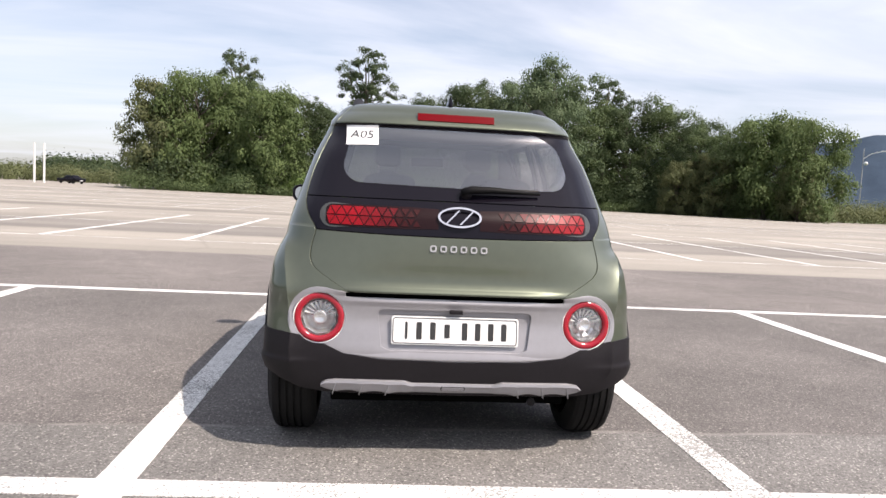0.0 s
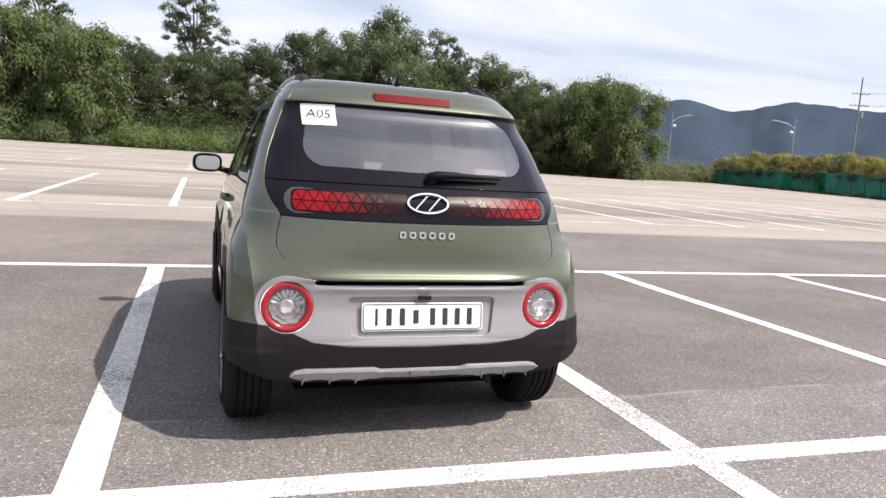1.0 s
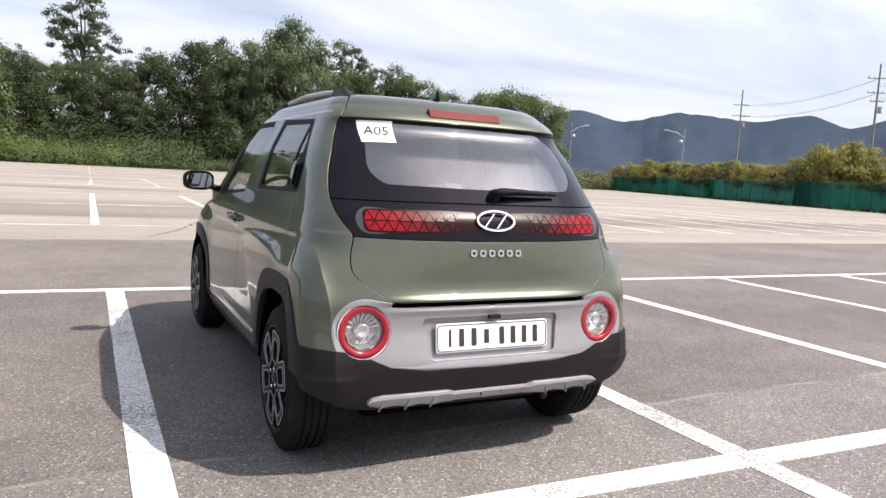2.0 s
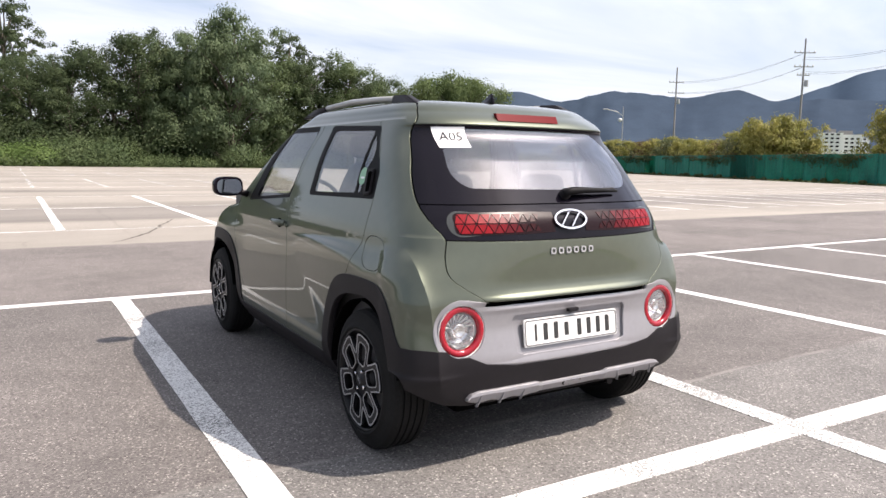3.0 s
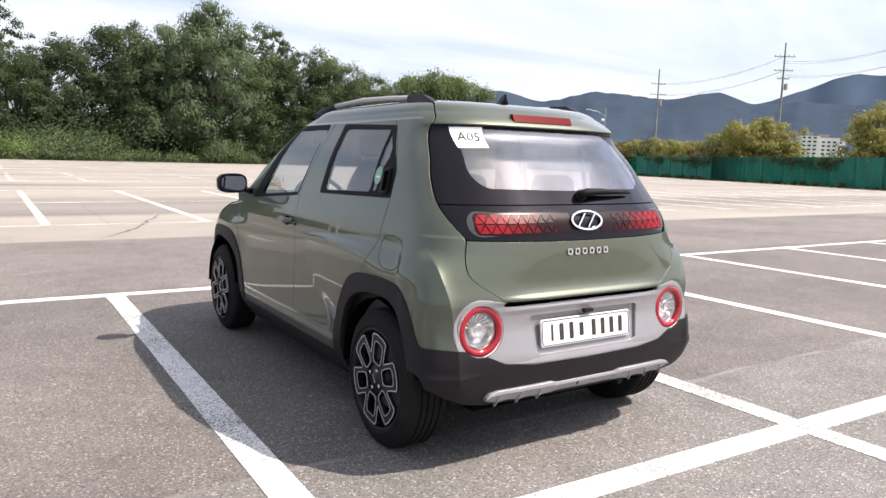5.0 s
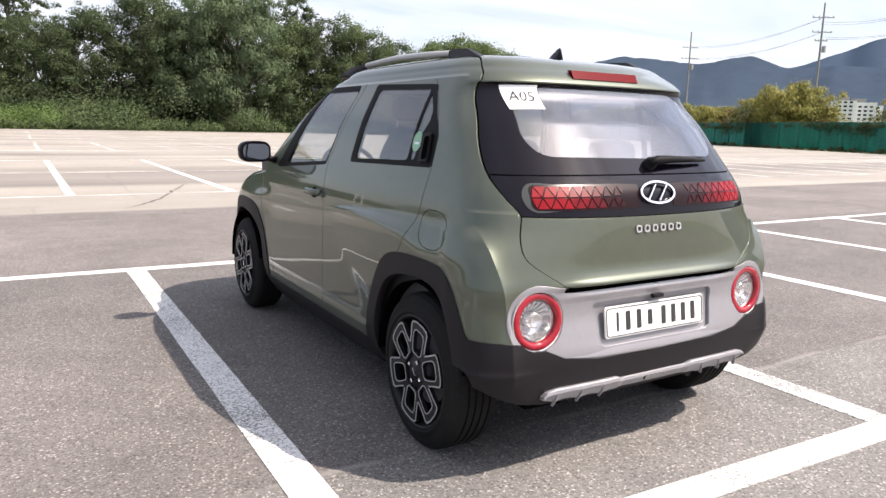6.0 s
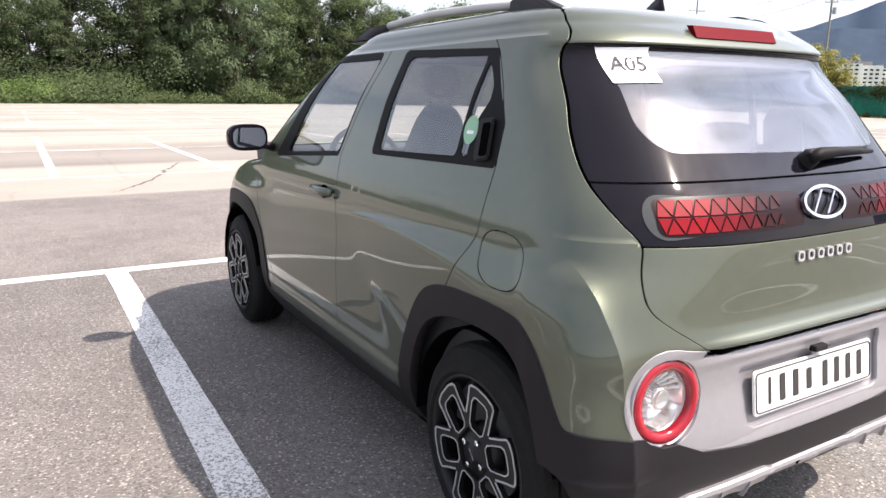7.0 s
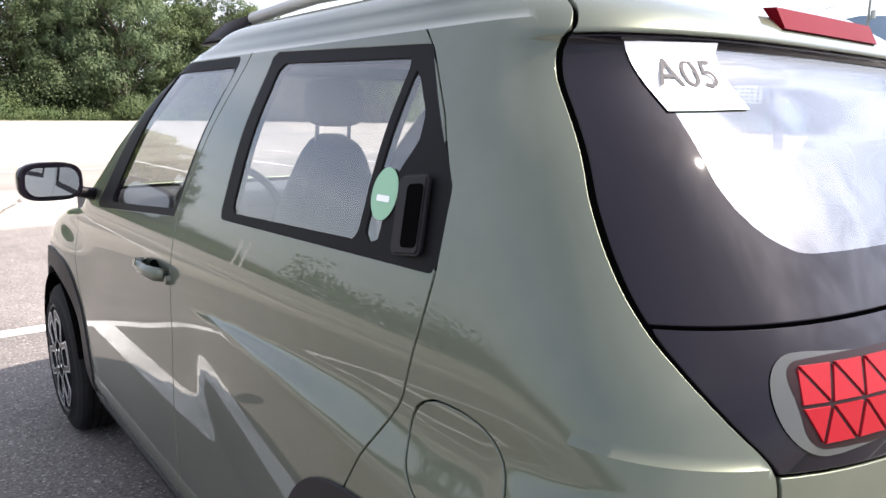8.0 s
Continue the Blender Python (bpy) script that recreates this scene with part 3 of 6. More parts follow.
KINDS = {
    "oak": (tree("deciduous_tree", 1, 13.5, 5.8, M_LEAF_DARK, 34000, "dense dark green broadleaf tree at the edge of the lot", 0.175), 13.5),
    "oak2": (tree("deciduous_tree", 2, 13.0, 5.4, M_LEAF_MID, 32000, "dense mid green broadleaf tree at the edge of the lot", 0.175), 13.0),
    "oak3": (tree("deciduous_tree", 3, 14.0, 5.0, M_LEAF_DARK, 32000, "tall dark green broadleaf tree with a ragged crown", 0.175), 14.0),
    "feather": (tree("deciduous_tree", 4, 17.0, 6.4, M_LEAF_FEATHER, 44000, "large feathery green tree rising above its neighbours", 0.165, droop=0.5, cone=0.35), 17.0),
    "tall": (tree("deciduous_tree", 5, 19.0, 4.0, M_LEAF_DARK, 17000, "tall thin tree with a sparse open crown", 0.20, True, low=0.40), 19.0),
    "willow": (tree("willow_tree", 6, 12.0, 5.0, M_LEAF_BRIGHT, 30000, "light green rounded willow with hanging twigs", 0.18, droop=1.5), 12.0),
    "olive": (tree("deciduous_tree", 7, 12.5, 5.2, M_LEAF_OLIVE, 28000, "olive brown tree with drooping dry foliage", 0.19, droop=1.0), 12.5),
    "small": (tree("deciduous_tree", 8, 5.5, 2.7, M_LEAF_YELLOW, 9000, "small yellow green tree behind the green fence", 0.13, droop=0.35, low=0.2), 5.5),
    "small2": (tree("deciduous_tree", 9, 5.0, 2.7, M_LEAF_OLIVE, 8500, "small olive tree behind the green fence", 0.13, droop=0.35, low=0.2), 5.0),
    "rust": (tree("deciduous_tree", 10, 4.5, 2.3, M_LEAF_RUST, 6000, "small reddish brown tree behind the green fence", 0.14, low=0.2), 4.5),
}
BELT = (
    ("olive", -16.2, 98, 12.8), ("willow", -13.4, 97, 14.0), ("oak2", -10.8, 100, 14.6), ("willow", -8.3, 93, 12.4), ("oak", -6.3, 101, 13.0),
    ("oak3", -4.4, 104, 12.3), ("tall", -10.9, 112, 20.2), ("tall", -0.9, 110, 21.6), ("oak2", -2.4, 102, 11.3), ("oak", 0.4, 100, 12.2),
    ("oak3", 2.9, 98, 12.6), ("oak", 5.4, 100, 14.4), ("oak3", 7.8, 99, 16.2), ("feather", 10.8, 99, 16.4), ("feather", 14.0, 96, 18.6),
    ("oak2", 16.4, 100, 14.8), ("tall", 18.2, 102, 17.6), ("oak3", 20.4, 100, 14.2), ("oak2", 22.8, 102, 14.3), ("oak", 25.3, 99, 11.6),
    ("oak2", 27.4, 93, 10.8), ("willow", 30.2, 92, 12.0), ("willow", 32.6, 90, 11.2),
    ("oak", -14.6, 108, 11.5), ("oak2", -8.4, 108, 12.5), ("oak3", 1.5, 112, 12.6), ("oak", 9.4, 110, 15.0), ("oak2", 12.4, 112, 16.0),
    ("oak", 18.6, 110, 13.5), ("oak3", 23.8, 112, 12.0), ("oak2", 27.0, 108, 11.2), ("oak", 31.0, 105, 11.0), ("olive", 26.4, 92, 7.6), ("olive", 24.0, 92, 6.2), ("olive", 32.4, 88, 6.0),
)
used = set()
for i, (kind, az, dist, high) in enumerate(BELT):
    src, h = KINDS[kind]
    x, y = stand(az, dist)
    m = pose(x, y, 0, 0, 0, (i * 137) % 360)
    ob = src if kind not in used else copy_thing(src, m)
    used.add(kind)
    up = high / h * (1.0 if az > 26 else 1.06)
    ob.matrix_basis = m @ Matrix.Diagonal((high / h, high / h, up, 1))


def bank(name, rng, spots, count, size, mat, label):
    """Low overgrown shrubs as one spread of leaf sprays."""
    lobes = [((x, y, r * 0.45), (r * 1.25, r * 1.0, r)) for x, y, r in spots]
    ob = hung(name, leaves_mesh(name, rng, lobes, count, size, mat, shell=0.8))
    return tagged(ob, label, "shrubs", kind="stuff")


rng = np.random.default_rng(21)
spots = []
for k in range(150):
    az = -18.5 + 52.5 * k / 149 + rng.normal() * 0.3
    x, y = stand(az, 89.5 / max(0.85, math.cos(radians(az))) * 0.985 + rng.normal() * 1.1)
    spots.append((x, y, 0.45 + 0.6 * rng.random() + 1.1 * (math.sin(k * 0.35) > 0.75) * rng.random()))
bank("shrub_bank", rng, spots, 42000, 0.15, M_LEAF_MID, "overgrown green shrubs and vines along the tree belt")
spots = [(*stand(-17 + 50 * k / 130 + rng.normal() * 0.4, 94 + rng.random() * 9), 2.0 + 2.6 * rng.random()) for k in range(130)]
bank("undergrowth", rng, spots, 110000, 0.19, M_LEAF_DARK, "dark tangled undergrowth below the trees")
spots = [(*stand(-17 + 50 * k / 90 + rng.normal() * 0.3, 105 + rng.random() * 5), 3.2 + 2.2 * rng.random()) for k in range(90)]
bank("undergrowth", rng, spots, 70000, 0.30, M_LEAF_DARK, "dark thicket closing the gaps between the trunks")
spots = [(*stand(-5.8 + 6.4 * k / 30 + rng.normal() * 0.3, 87.5 + rng.random() * 2), 0.9 + 1.0 * rng.random()) for k in range(31)]
bank("vine_bank", rng, spots, 22000, 0.17, M_LEAF_VINE, "sunlit light green vines at the foot of the trees")
spots = [(*stand(0.8 + 5.0 * k / 14 + rng.normal() * 0.2, 89 + rng.random() * 2), 1.2 + 1.1 * rng.random()) for k in range(15)]
bank("leafy_bush", rng, spots, 15000, 0.17, M_LEAF_MID, "tall leafy green bush in front of the trees")
spots = [(*stand(-30 + 13.5 * k / 60, 165 + rng.normal() * 5), 1.1 + 1.5 * rng.random()) for k in range(60)]
bank("far_hedge", rng, spots, 26000, 0.30, M_LEAF_OLIVE, "distant olive green hedge beyond the lot")
spots = [(*stand(-23.5 + 4.2 * k / 14, 185 + rng.normal() * 4), 3.2 + 1.1 * rng.random()) for k in range(14)]
bank("far_wood", rng, spots, 16000, 0.5, M_LEAF_DARK, "distant dark trees behind the hedge")


# woods all round the far side of the lot
spots = [(*stand(-150 + 121 * k / 150, 135 + rng.normal() * 5), 4.0 + 2.2 * rng.random()) for k in range(150)]
bank("far_wood", rng, spots, 30000, 0.8, M_LEAF_DARK, "distant dark trees all along the edge of the lot")


# ---- green fence, poles and distance ----
def fence_at(y):
    return 41.8 + 0.385 * y


M_NET = material("green fence sheet", (0.007, 0.170, 0.125), 0.7, vary=0.3, scale=0.8, bump=0.2, bump_scale=8)
M_POST = material("galvanised steel", (0.35, 0.36, 0.36), 0.45, 0.7, vary=0.1, scale=4)
M_CONC = material("pole concrete", (0.20, 0.195, 0.19), 0.85, vary=0.12, scale=2)
span = 2.6
fence = tagged(new("fence"), "dark green sheet fence half overgrown with vines", "fence")
fence.matrix_basis = pose(fence_at(-12), -12, 0, 0, 0, math.degrees(math.atan2(1, 0.385)))
sheet = bmesh.new()
for i in range(14):
    for j in (0, 1):
        sheet.verts.new((span * i / 13, 0.02 * math.sin(i * 1.9), 0.10 + 2.15 * j))
sheet.verts.ensure_lookup_table()
for i in range(13):
    a = sheet.verts
    sheet.faces.new((a[2 * i], a[2 * i + 2], a[2 * i + 3], a[2 * i + 1]))
bmesh.ops.solidify(sheet, geom=sheet.faces[:], thickness=0.02)
first_sheet = part("sheet", sheet, M_NET, fence)
first_post = part("post", tube([(0, 0.05, 0), (0, 0.05, 2.30)], 0.03, 8), M_NET, fence)
for k in range(1, 46):
    for src in (first_sheet, first_post):
        ob = new(src.name.split(".")[0], src.data)
        ob.parent, ob.matrix_basis = fence, pose(span * k, 0, 0)

def drape(name, count, size, mat, label, share, top, fall):
    """Vines that hang over the fence top in clumps."""
    lobes = []
    for y in np.linspace(-10, 99, 170):
        if rng.random() < share * (0.45 + 0.9 * (math.sin(y * 0.41 + top) > 0.1)):
            drop = 0.14 + fall * rng.random() ** 2
            lobes.append(((fence_at(y) - 0.05 + rng.normal() * 0.12, y, top - drop * 0.55 + 0.12 * rng.normal()), (0.30, 0.55 + 0.4 * rng.random(), drop)))
    return tagged(hung(name, leaves_mesh(name, rng, lobes, count, size, mat, shell=0.6)), label, "vines", kind="stuff")


drape("fence_vines", 6000, 0.08, M_LEAF_RUST, "dry reddish vines hanging over the fence top", 0.55, 2.30, 0.40)
drape("fence_creeper", 26000, 0.10, M_LEAF_DARK, "dark green creeper hanging in thick patches over the fence", 0.5, 2.10, 1.15)
spots = [(fence_at(y) + 2.7 + rng.normal() * 0.25, y, 1.2 + 0.5 * rng.random()) for y in np.linspace(-10, 99, 120)]
bank("fence_bushes", rng, spots, 24000, 0.14, M_LEAF_YELLOW, "yellowing bushes grown up behind the fence")
spots = [(fence_at(y) - 0.5 + rng.normal() * 0.2, y, 0.10 + 0.16 * rng.random() ** 2) for y in np.linspace(-10, 99, 140)]
edge = [(*stand(33.5 + 6.5 * k / 40, 96 + 28 * k / 40 + rng.normal() * 1.5), 0.9 + 1.4 * rng.random()) for k in range(41)]
bank("edge_bushes", rng, edge, 14000, 0.20, M_LEAF_OLIVE, "low olive bushes between the trees and the fence")
bank("verge_grass", rng, spots, 15000, 0.11, M_LEAF_OLIVE, "dry grass verge at the foot of the fence")
for i, y in enumerate(np.linspace(-4, 98, 36)):
    kind = ("small", "small2", "small", "rust", "small")[i % 5]
    src, h = KINDS[kind]
    high = 3.6 + 1.6 * rng.random()
    px = fence_at(y) + 3.5 + 3 * rng.random()
    if 59.0 < math.degrees(math.atan2(px - PAUSE[0], y - PAUSE[1])) < 63.4: high = 1.9
    m = pose(px, y, 0, 0, 0, (i * 97) % 360)
    ob = src if kind not in used else copy_thing(src, m)
    used.add(kind)
    ob.matrix_basis = m @ Matrix.Diagonal((high / h * 1.35, high / h * 1.35, high / h, 1))
for i, (az, dist, high, kind) in enumerate(((56.4, 74, 5.9, "small"), (57.6, 75, 5.5, "small"), (64.3, 70, 6.3, "small"), (65.6, 69, 6.8, "small"), (67.0, 68, 6.6, "small"), (68.6, 68, 6.0, "small"))):
    src, h = KINDS[kind]
    x, y = stand(az, dist, *PAUSE)
    ob = copy_thing(src, pose(x, y, 0, 0, 0, i * 71))
    ob.matrix_basis = pose(x, y, 0, 0, 0, i * 71) @ Matrix.Diagonal((high / h, high / h, high / h, 1))


def utility_pole(az, dist, high, arms, label):
    x, y = stand(az, dist, *PAUSE)
    root = new("utility_pole")
    root.matrix_basis = pose(x, y, 0, 0, 0, -az + 25)
    part("pole", tube([(0, 0, 0), (0, 0, high)], [0.16, 0.085], 10), M_CONC, root)
    for f, w in arms:
        part("crossarm", box(w, 0.10, 0.10, (0, 0, high * f)), M_POST, root)
        for s in (-0.46, -0.2, 0.2, 0.46):
            part("insulator", lathe([(0, 0), (0, 0.06), (0.12, 0.09), (0.18, 0.04), (0.24, 0.04), (0.24, 0)], 8, "z"), M_PLATE, root, m=pose(s * w, 0, high * f + 0.05))
    part("transformer", lathe([(0, 0), (0, 0.22), (0.7, 0.22), (0.7, 0)], 12, "z"), M_POST, root, m=pose(0.4, 0, high * 0.66))
    return tagged(root, label, "utility pole", "power line")


utility_pole(49.4, 107, 14.9, ((0.86, 2.2), (0.76, 2.4)), "concrete power pole with two crossarms behind the fence")
utility_pole(58.0, 92, 15.7, ((0.90, 2.4), (0.80, 2.2), (0.74, 1.4)), "tall concrete power pole with three crossarms")
utility_pole(67.5, 80, 15.7, ((0.90, 2.4), (0.80, 2.2)), "tall concrete power pole further along the fence")
M_WIRE = material("black cable", (0.03, 0.03, 0.03), 0.6)
ends = [(stand(49.4, 107, *PAUSE), 14.9), (stand(58.0, 92, *PAUSE), 15.7), (stand(67.5, 80, *PAUSE), 15.7)]
for (a, ha), (b, hb) in zip(ends, ends[1:]):
    for fa, fb, off in ((0.86, 0.90, 0.9), (0.86, 0.90, -0.9), (0.76, 0.80, 0.8), (0.76, 0.80, -0.8)):
        pts = []
        for i in range(13):
            t = i / 12
            pts.append((a[0] + (b[0] - a[0]) * t + off * 0.7, a[1] + (b[1] - a[1]) * t + off * 0.7, ha * fa * (1 - t) + hb * fb * t - 0.9 * 4 * t * (1 - t)))
        tagged(part("power_cable", tube(pts, 0.013, 5), M_WIRE), "thin black power cable sagging between poles", "cable", "power line")


def street_lamp(az, dist, high, side):
    x, y = stand(az, dist)
    root = new("street_lamp")
    root.matrix_basis = pose(x, y, 0, 0, 0, -az)
    part("pole", tube([(0, 0, 0), (0, 0, high)], [0.08, 0.06], 8), M_POST, root)
    part("arm", tube([(0, 0, high * 0.86), (side * 1.0, 0, high * 0.93), (side * 2.3, 0, high * 0.96)], 0.06, 6), M_PLATE, root)
    part("lamp_head", box(0.8, 0.3, 0.14, (side * 2.6, 0, high * 0.965), 0.05), M_PLATE, root)
    part("globe", lathe([(-0.3, 0), (-0.22, 0.2), (0, 0.3), (0.22, 0.2), (0.3, 0)], 12, "z"), M_PLATE, root, m=pose(side * 0.4, 0, high * 0.80), smooth=True)
    return tagged(root, "grey street lamp with a curved arm and white globe", "street lamp", "street lamps")


street_lamp(36.2, 125, 11.2, 1)
street_lamp(44.7, 112, 9.9, -1)
for az in (-24.5, -23.9):
    x, y = stand(az, 120)
    tagged(part("white_post", tube([(x, y, 0), (x, y, 5.8)], 0.16, 8), M_PLATE), "tall white post at the far edge of the lot", "post", "white posts")


def mountain(az0, az1, dist, crest, seed, mat, label):
    """A far ridge: a strip of slopes whose crest follows a curve of rise by bearing, in degrees."""
    bm = bmesh.new()
    cols = 220
    prev = None
    for i in range(cols + 1):
        az = az0 + (az1 - az0) * i / cols
        el = float(crest(az)) + 0.25 + 0.10 * noise.noise((az * 0.9, seed, 0)) + 0.06 * noise.noise((az * 4.1, seed, 3))
        col = []
        for j in range(13):
            f = j / 12
            d = dist * (1 - 0.25 * (1 - f)) + 60 * noise.noise((az * 0.35, f * 3, seed)) + 14 * noise.noise((az * 1.3, f * 6, seed))
            x, y = stand(1.015 * az + 0.15, d)
            col.append(bm.verts.new((x, y, -5 + dist * math.tan(radians(el)) * f ** 1.15)))
        if prev:
            for j in range(12):
                bm.faces.new((prev[j], col[j], col[j + 1], prev[j + 1]))
        prev = col
    return tagged(part("backdrop", bm, mat, smooth=True), label, "mountain", kind="structure")


# distance haze is mixed into the blue base colours of both ridges
M_HILL = material("haze-tinted forested hill", (0.043, 0.061, 0.087), 1.0, vary=0.10, scale=0.020, spec=0.0)
M_HILL2 = material("haze-tinted far hill", (0.053, 0.077, 0.111), 1.0, vary=0.08, scale=0.016, spec=0.0)
RIDGE = knots([(20, 4.2), (30, 4.6), (34.5, 5.0), (36.7, 5.4), (40.2, 4.65), (43.9, 5.45), (47, 5.15), (49.5, 4.9), (52.7, 5.45), (55.5, 4.5), (58, 4.6), (64, 4.4), (72, 4.9), (84, 4.0), (112, 3.6)])
RIDGE2 = knots([(20, 3.6), (50, 4.0), (55.8, 4.6), (58, 5.35), (61.8, 6.45), (63.7, 6.3), (67, 6.6), (74, 5.8), (84, 5.4), (112, 4.2)])
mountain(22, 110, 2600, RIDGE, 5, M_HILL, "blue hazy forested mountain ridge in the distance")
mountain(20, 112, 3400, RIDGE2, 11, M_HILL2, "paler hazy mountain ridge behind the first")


def tower_block(az, dist, wide, high):
    x, y = stand(az, dist, *PAUSE)
    root = new("apartment_building")
    root.matrix_basis = pose(x, y, 0, 0, 0, -az + 20)
    part("wall", box(wide, 12, high, (0, 0, high / 2)), M_PLATE, root)
    part("roof", box(wide * 0.4, 5, 3, (0, 0, high + 1.5)), M_CONC, root)
    pane = bmesh.new(); box(2.2, 0.15, 1.3, bm=pane)
    me = bpy.data.meshes.new("window"); pane.to_mesh(me); pane.free(); me.materials.append(M_GLOSSBLACK)
    for i in range(int(wide / 4)):
        for k in range(int(high / 3)):
            hung("window", me, root, m=pose(-wide / 2 + 2.2 + 4 * i, -6.05, 1.8 + 3 * k))
    return tagged(root, "white apartment block seen far off between the trees", "building", "apartment blocks")


for az, dist, wide, high in ((60.0, 620, 14, 27), (60.9, 630, 22, 26), (61.8, 640, 10, 24)):
    tower_block(az, dist, wide, high)


def far_car(x, y, turn):
    """A dark saloon parked far across the lot."""
    root = new("car")
    root.matrix_basis = pose(x, y, 0, 0, 0, turn)
    bm = box(1.78, 4.5, 0.52, (0, 0, 0.56), 0.16, 4)
    part("body", bm, M_GLOSSBLACK, root, smooth=True)
    cab = box(1.5, 2.5, 0.52, (0, -0.25, 1.06), 0.10, 3)
    for v in cab.verts:
        if v.co.z > 1.05:
            v.co.x *= 0.80; v.co.y = -0.25 + (v.co.y + 0.25) * 0.62
    part("cabin", cab, M_GLOSSBLACK, root, smooth=True)
    for s in (-1, 1):
        part("headlamp", box(0.36, 0.08, 0.14, (s * 0.62, -2.2, 0.66), 0.03), M_PLATE, root)
        for yy in (-1.35, 1.35):
            part("wheel", lathe([(-0.1, 0.0), (-0.1, 0.28), (-0.07, 0.32), (0.07, 0.32), (0.1, 0.28), (0.1, 0)], 24, "x"), M_TYRE, root, m=pose(s * 0.80, yy, 0.32))
    part("plate", box(0.5, 0.03, 0.11, (0, -2.26, 0.5)), M_PLATE, root)
    return tagged(root, "black saloon car parked far off near the hedge", "car")


far_car(*stand(-22.2, 128), 62)


# ---- the car: body surface ----
# Level by level: half width, rear end, rear corner length and fullness, front end.
WHEEL_R, BASE = 0.305, 2.40
HALF = knots([(0.20, 0.660), (0.28, 0.728), (0.40, 0.750), (0.55, 0.748), (0.68, 0.7435), (0.76, 0.7385), (0.84, 0.733), (0.92, 0.724), (0.97, 0.715), (1.02, 0.701), (1.08, 0.685), (1.25, 0.638), (1.40, 0.573), (1.44, 0.557), (1.475, 0.530)])
CREST = knots([(0.50, 0.648), (0.60, 0.656), (0.68, 0.667), (0.75, 0.677), (0.80, 0.686), (0.84, 0.690), (0.87, 0.695), (0.90, 0.705), (0.93, 0.727), (0.96, 0.755)])
REAR = knots([(0.20, -0.405), (0.28, -0.458), (0.36, -0.485), (0.45, -0.495), (0.52, -0.482), (0.60, -0.468), (0.645, -0.470), (0.668, -0.478), (0.682, -0.471), (0.706, -0.495), (0.730, -0.478), (0.752, -0.470), (0.775, -0.467), (0.83, -0.464), (0.92, -0.457), (0.97, -0.448), (1.012, -0.437), (1.05, -0.412), (1.085, -0.384), (1.25, -0.255), (1.395, -0.142), (1.408, -0.155), (1.43, -0.138), (1.45, -0.114), (1.475, -0.075)])
REAR_SIDE = knots([(0.20, -0.405), (0.28, -0.458), (0.36, -0.485), (0.45, -0.495), (0.55, -0.478), (0.64, -0.467), (0.69, -0.480), (0.72, -0.477), (0.755, -0.467), (0.80, -0.463), (0.85, -0.460), (0.92, -0.454), (0.97, -0.446), (1.012, -0.437), (1.05, -0.412), (1.085, -0.384), (1.25, -0.255), (1.395, -0.142), (1.408, -0.155), (1.43, -0.138), (1.45, -0.114), (1.475, -0.075)])
LENGTH = knots([(0.20, 0.27), (0.55, 0.28), (0.70, 0.31), (0.80, 0.34), (0.88, 0.37), (0.96, 0.38), (1.1, 0.38), (1.25, 0.35), (1.39, 0.31), (1.475, 0.31)])
FULL = knots([(0.20, 4.9), (0.55, 4.9), (0.70, 4.6), (0.80, 4.1), (0.90, 3.5), (0.97, 3.3), (1.2, 3.4), (1.4, 3.6), (1.475, 3.4)])
FRONT = knots([(0.20, 2.92), (0.50, 3.0), (0.72, 2.97), (0.84, 2.88), (0.90, 2.72), (0.945, 2.45), (0.99, 2.33), (1.2, 1.97), (1.42, 1.58), (1.475, 1.42)])
FLEN = knots([(0.20, 0.50), (0.84, 0.55), (0.94, 0.55), (1.0, 0.42), (1.475, 0.36)])
ROOF = 1.475
OFFSET = -0.014  # the car stands a little off the plan's middle
EDGE = 0.5


def calm(curve, width, top):
    """A curve over height with its small unevenness ironed out below top."""
    zs = np.arange(0.0, 1.70, 0.002)
    ys = curve(zs)
    k = np.exp(-0.5 * (np.arange(-60, 61) * 0.002 / width) ** 2); k /= k.sum()
    even = np.convolve(np.pad(ys, 60, mode="edge"), k, "valid")
    b = step((zs - top + 0.10) / 0.10)
    ys = even * (1 - b) + ys * b
    return lambda z: np.interp(z, zs, ys)


def step(t):
    t = np.clip(t, 0, 1)
    return t * t * t * (6 * t * t - 15 * t + 10)


HALF, LENGTH, FULL, REAR_SIDE = calm(HALF, 0.028, 1.38), calm(LENGTH, 0.045, 1.40), calm(FULL, 0.05, 1.40), calm(REAR_SIDE, 0.026, 1.36)


def crest_rise(z):
    return 0.021 * step((z - 0.34) / 0.12) * step((0.918 - z) / 0.07)


def ridge(z):
    """Half width at which the crest lies."""
    return CREST(z) + 0.72 * crest_rise(z)


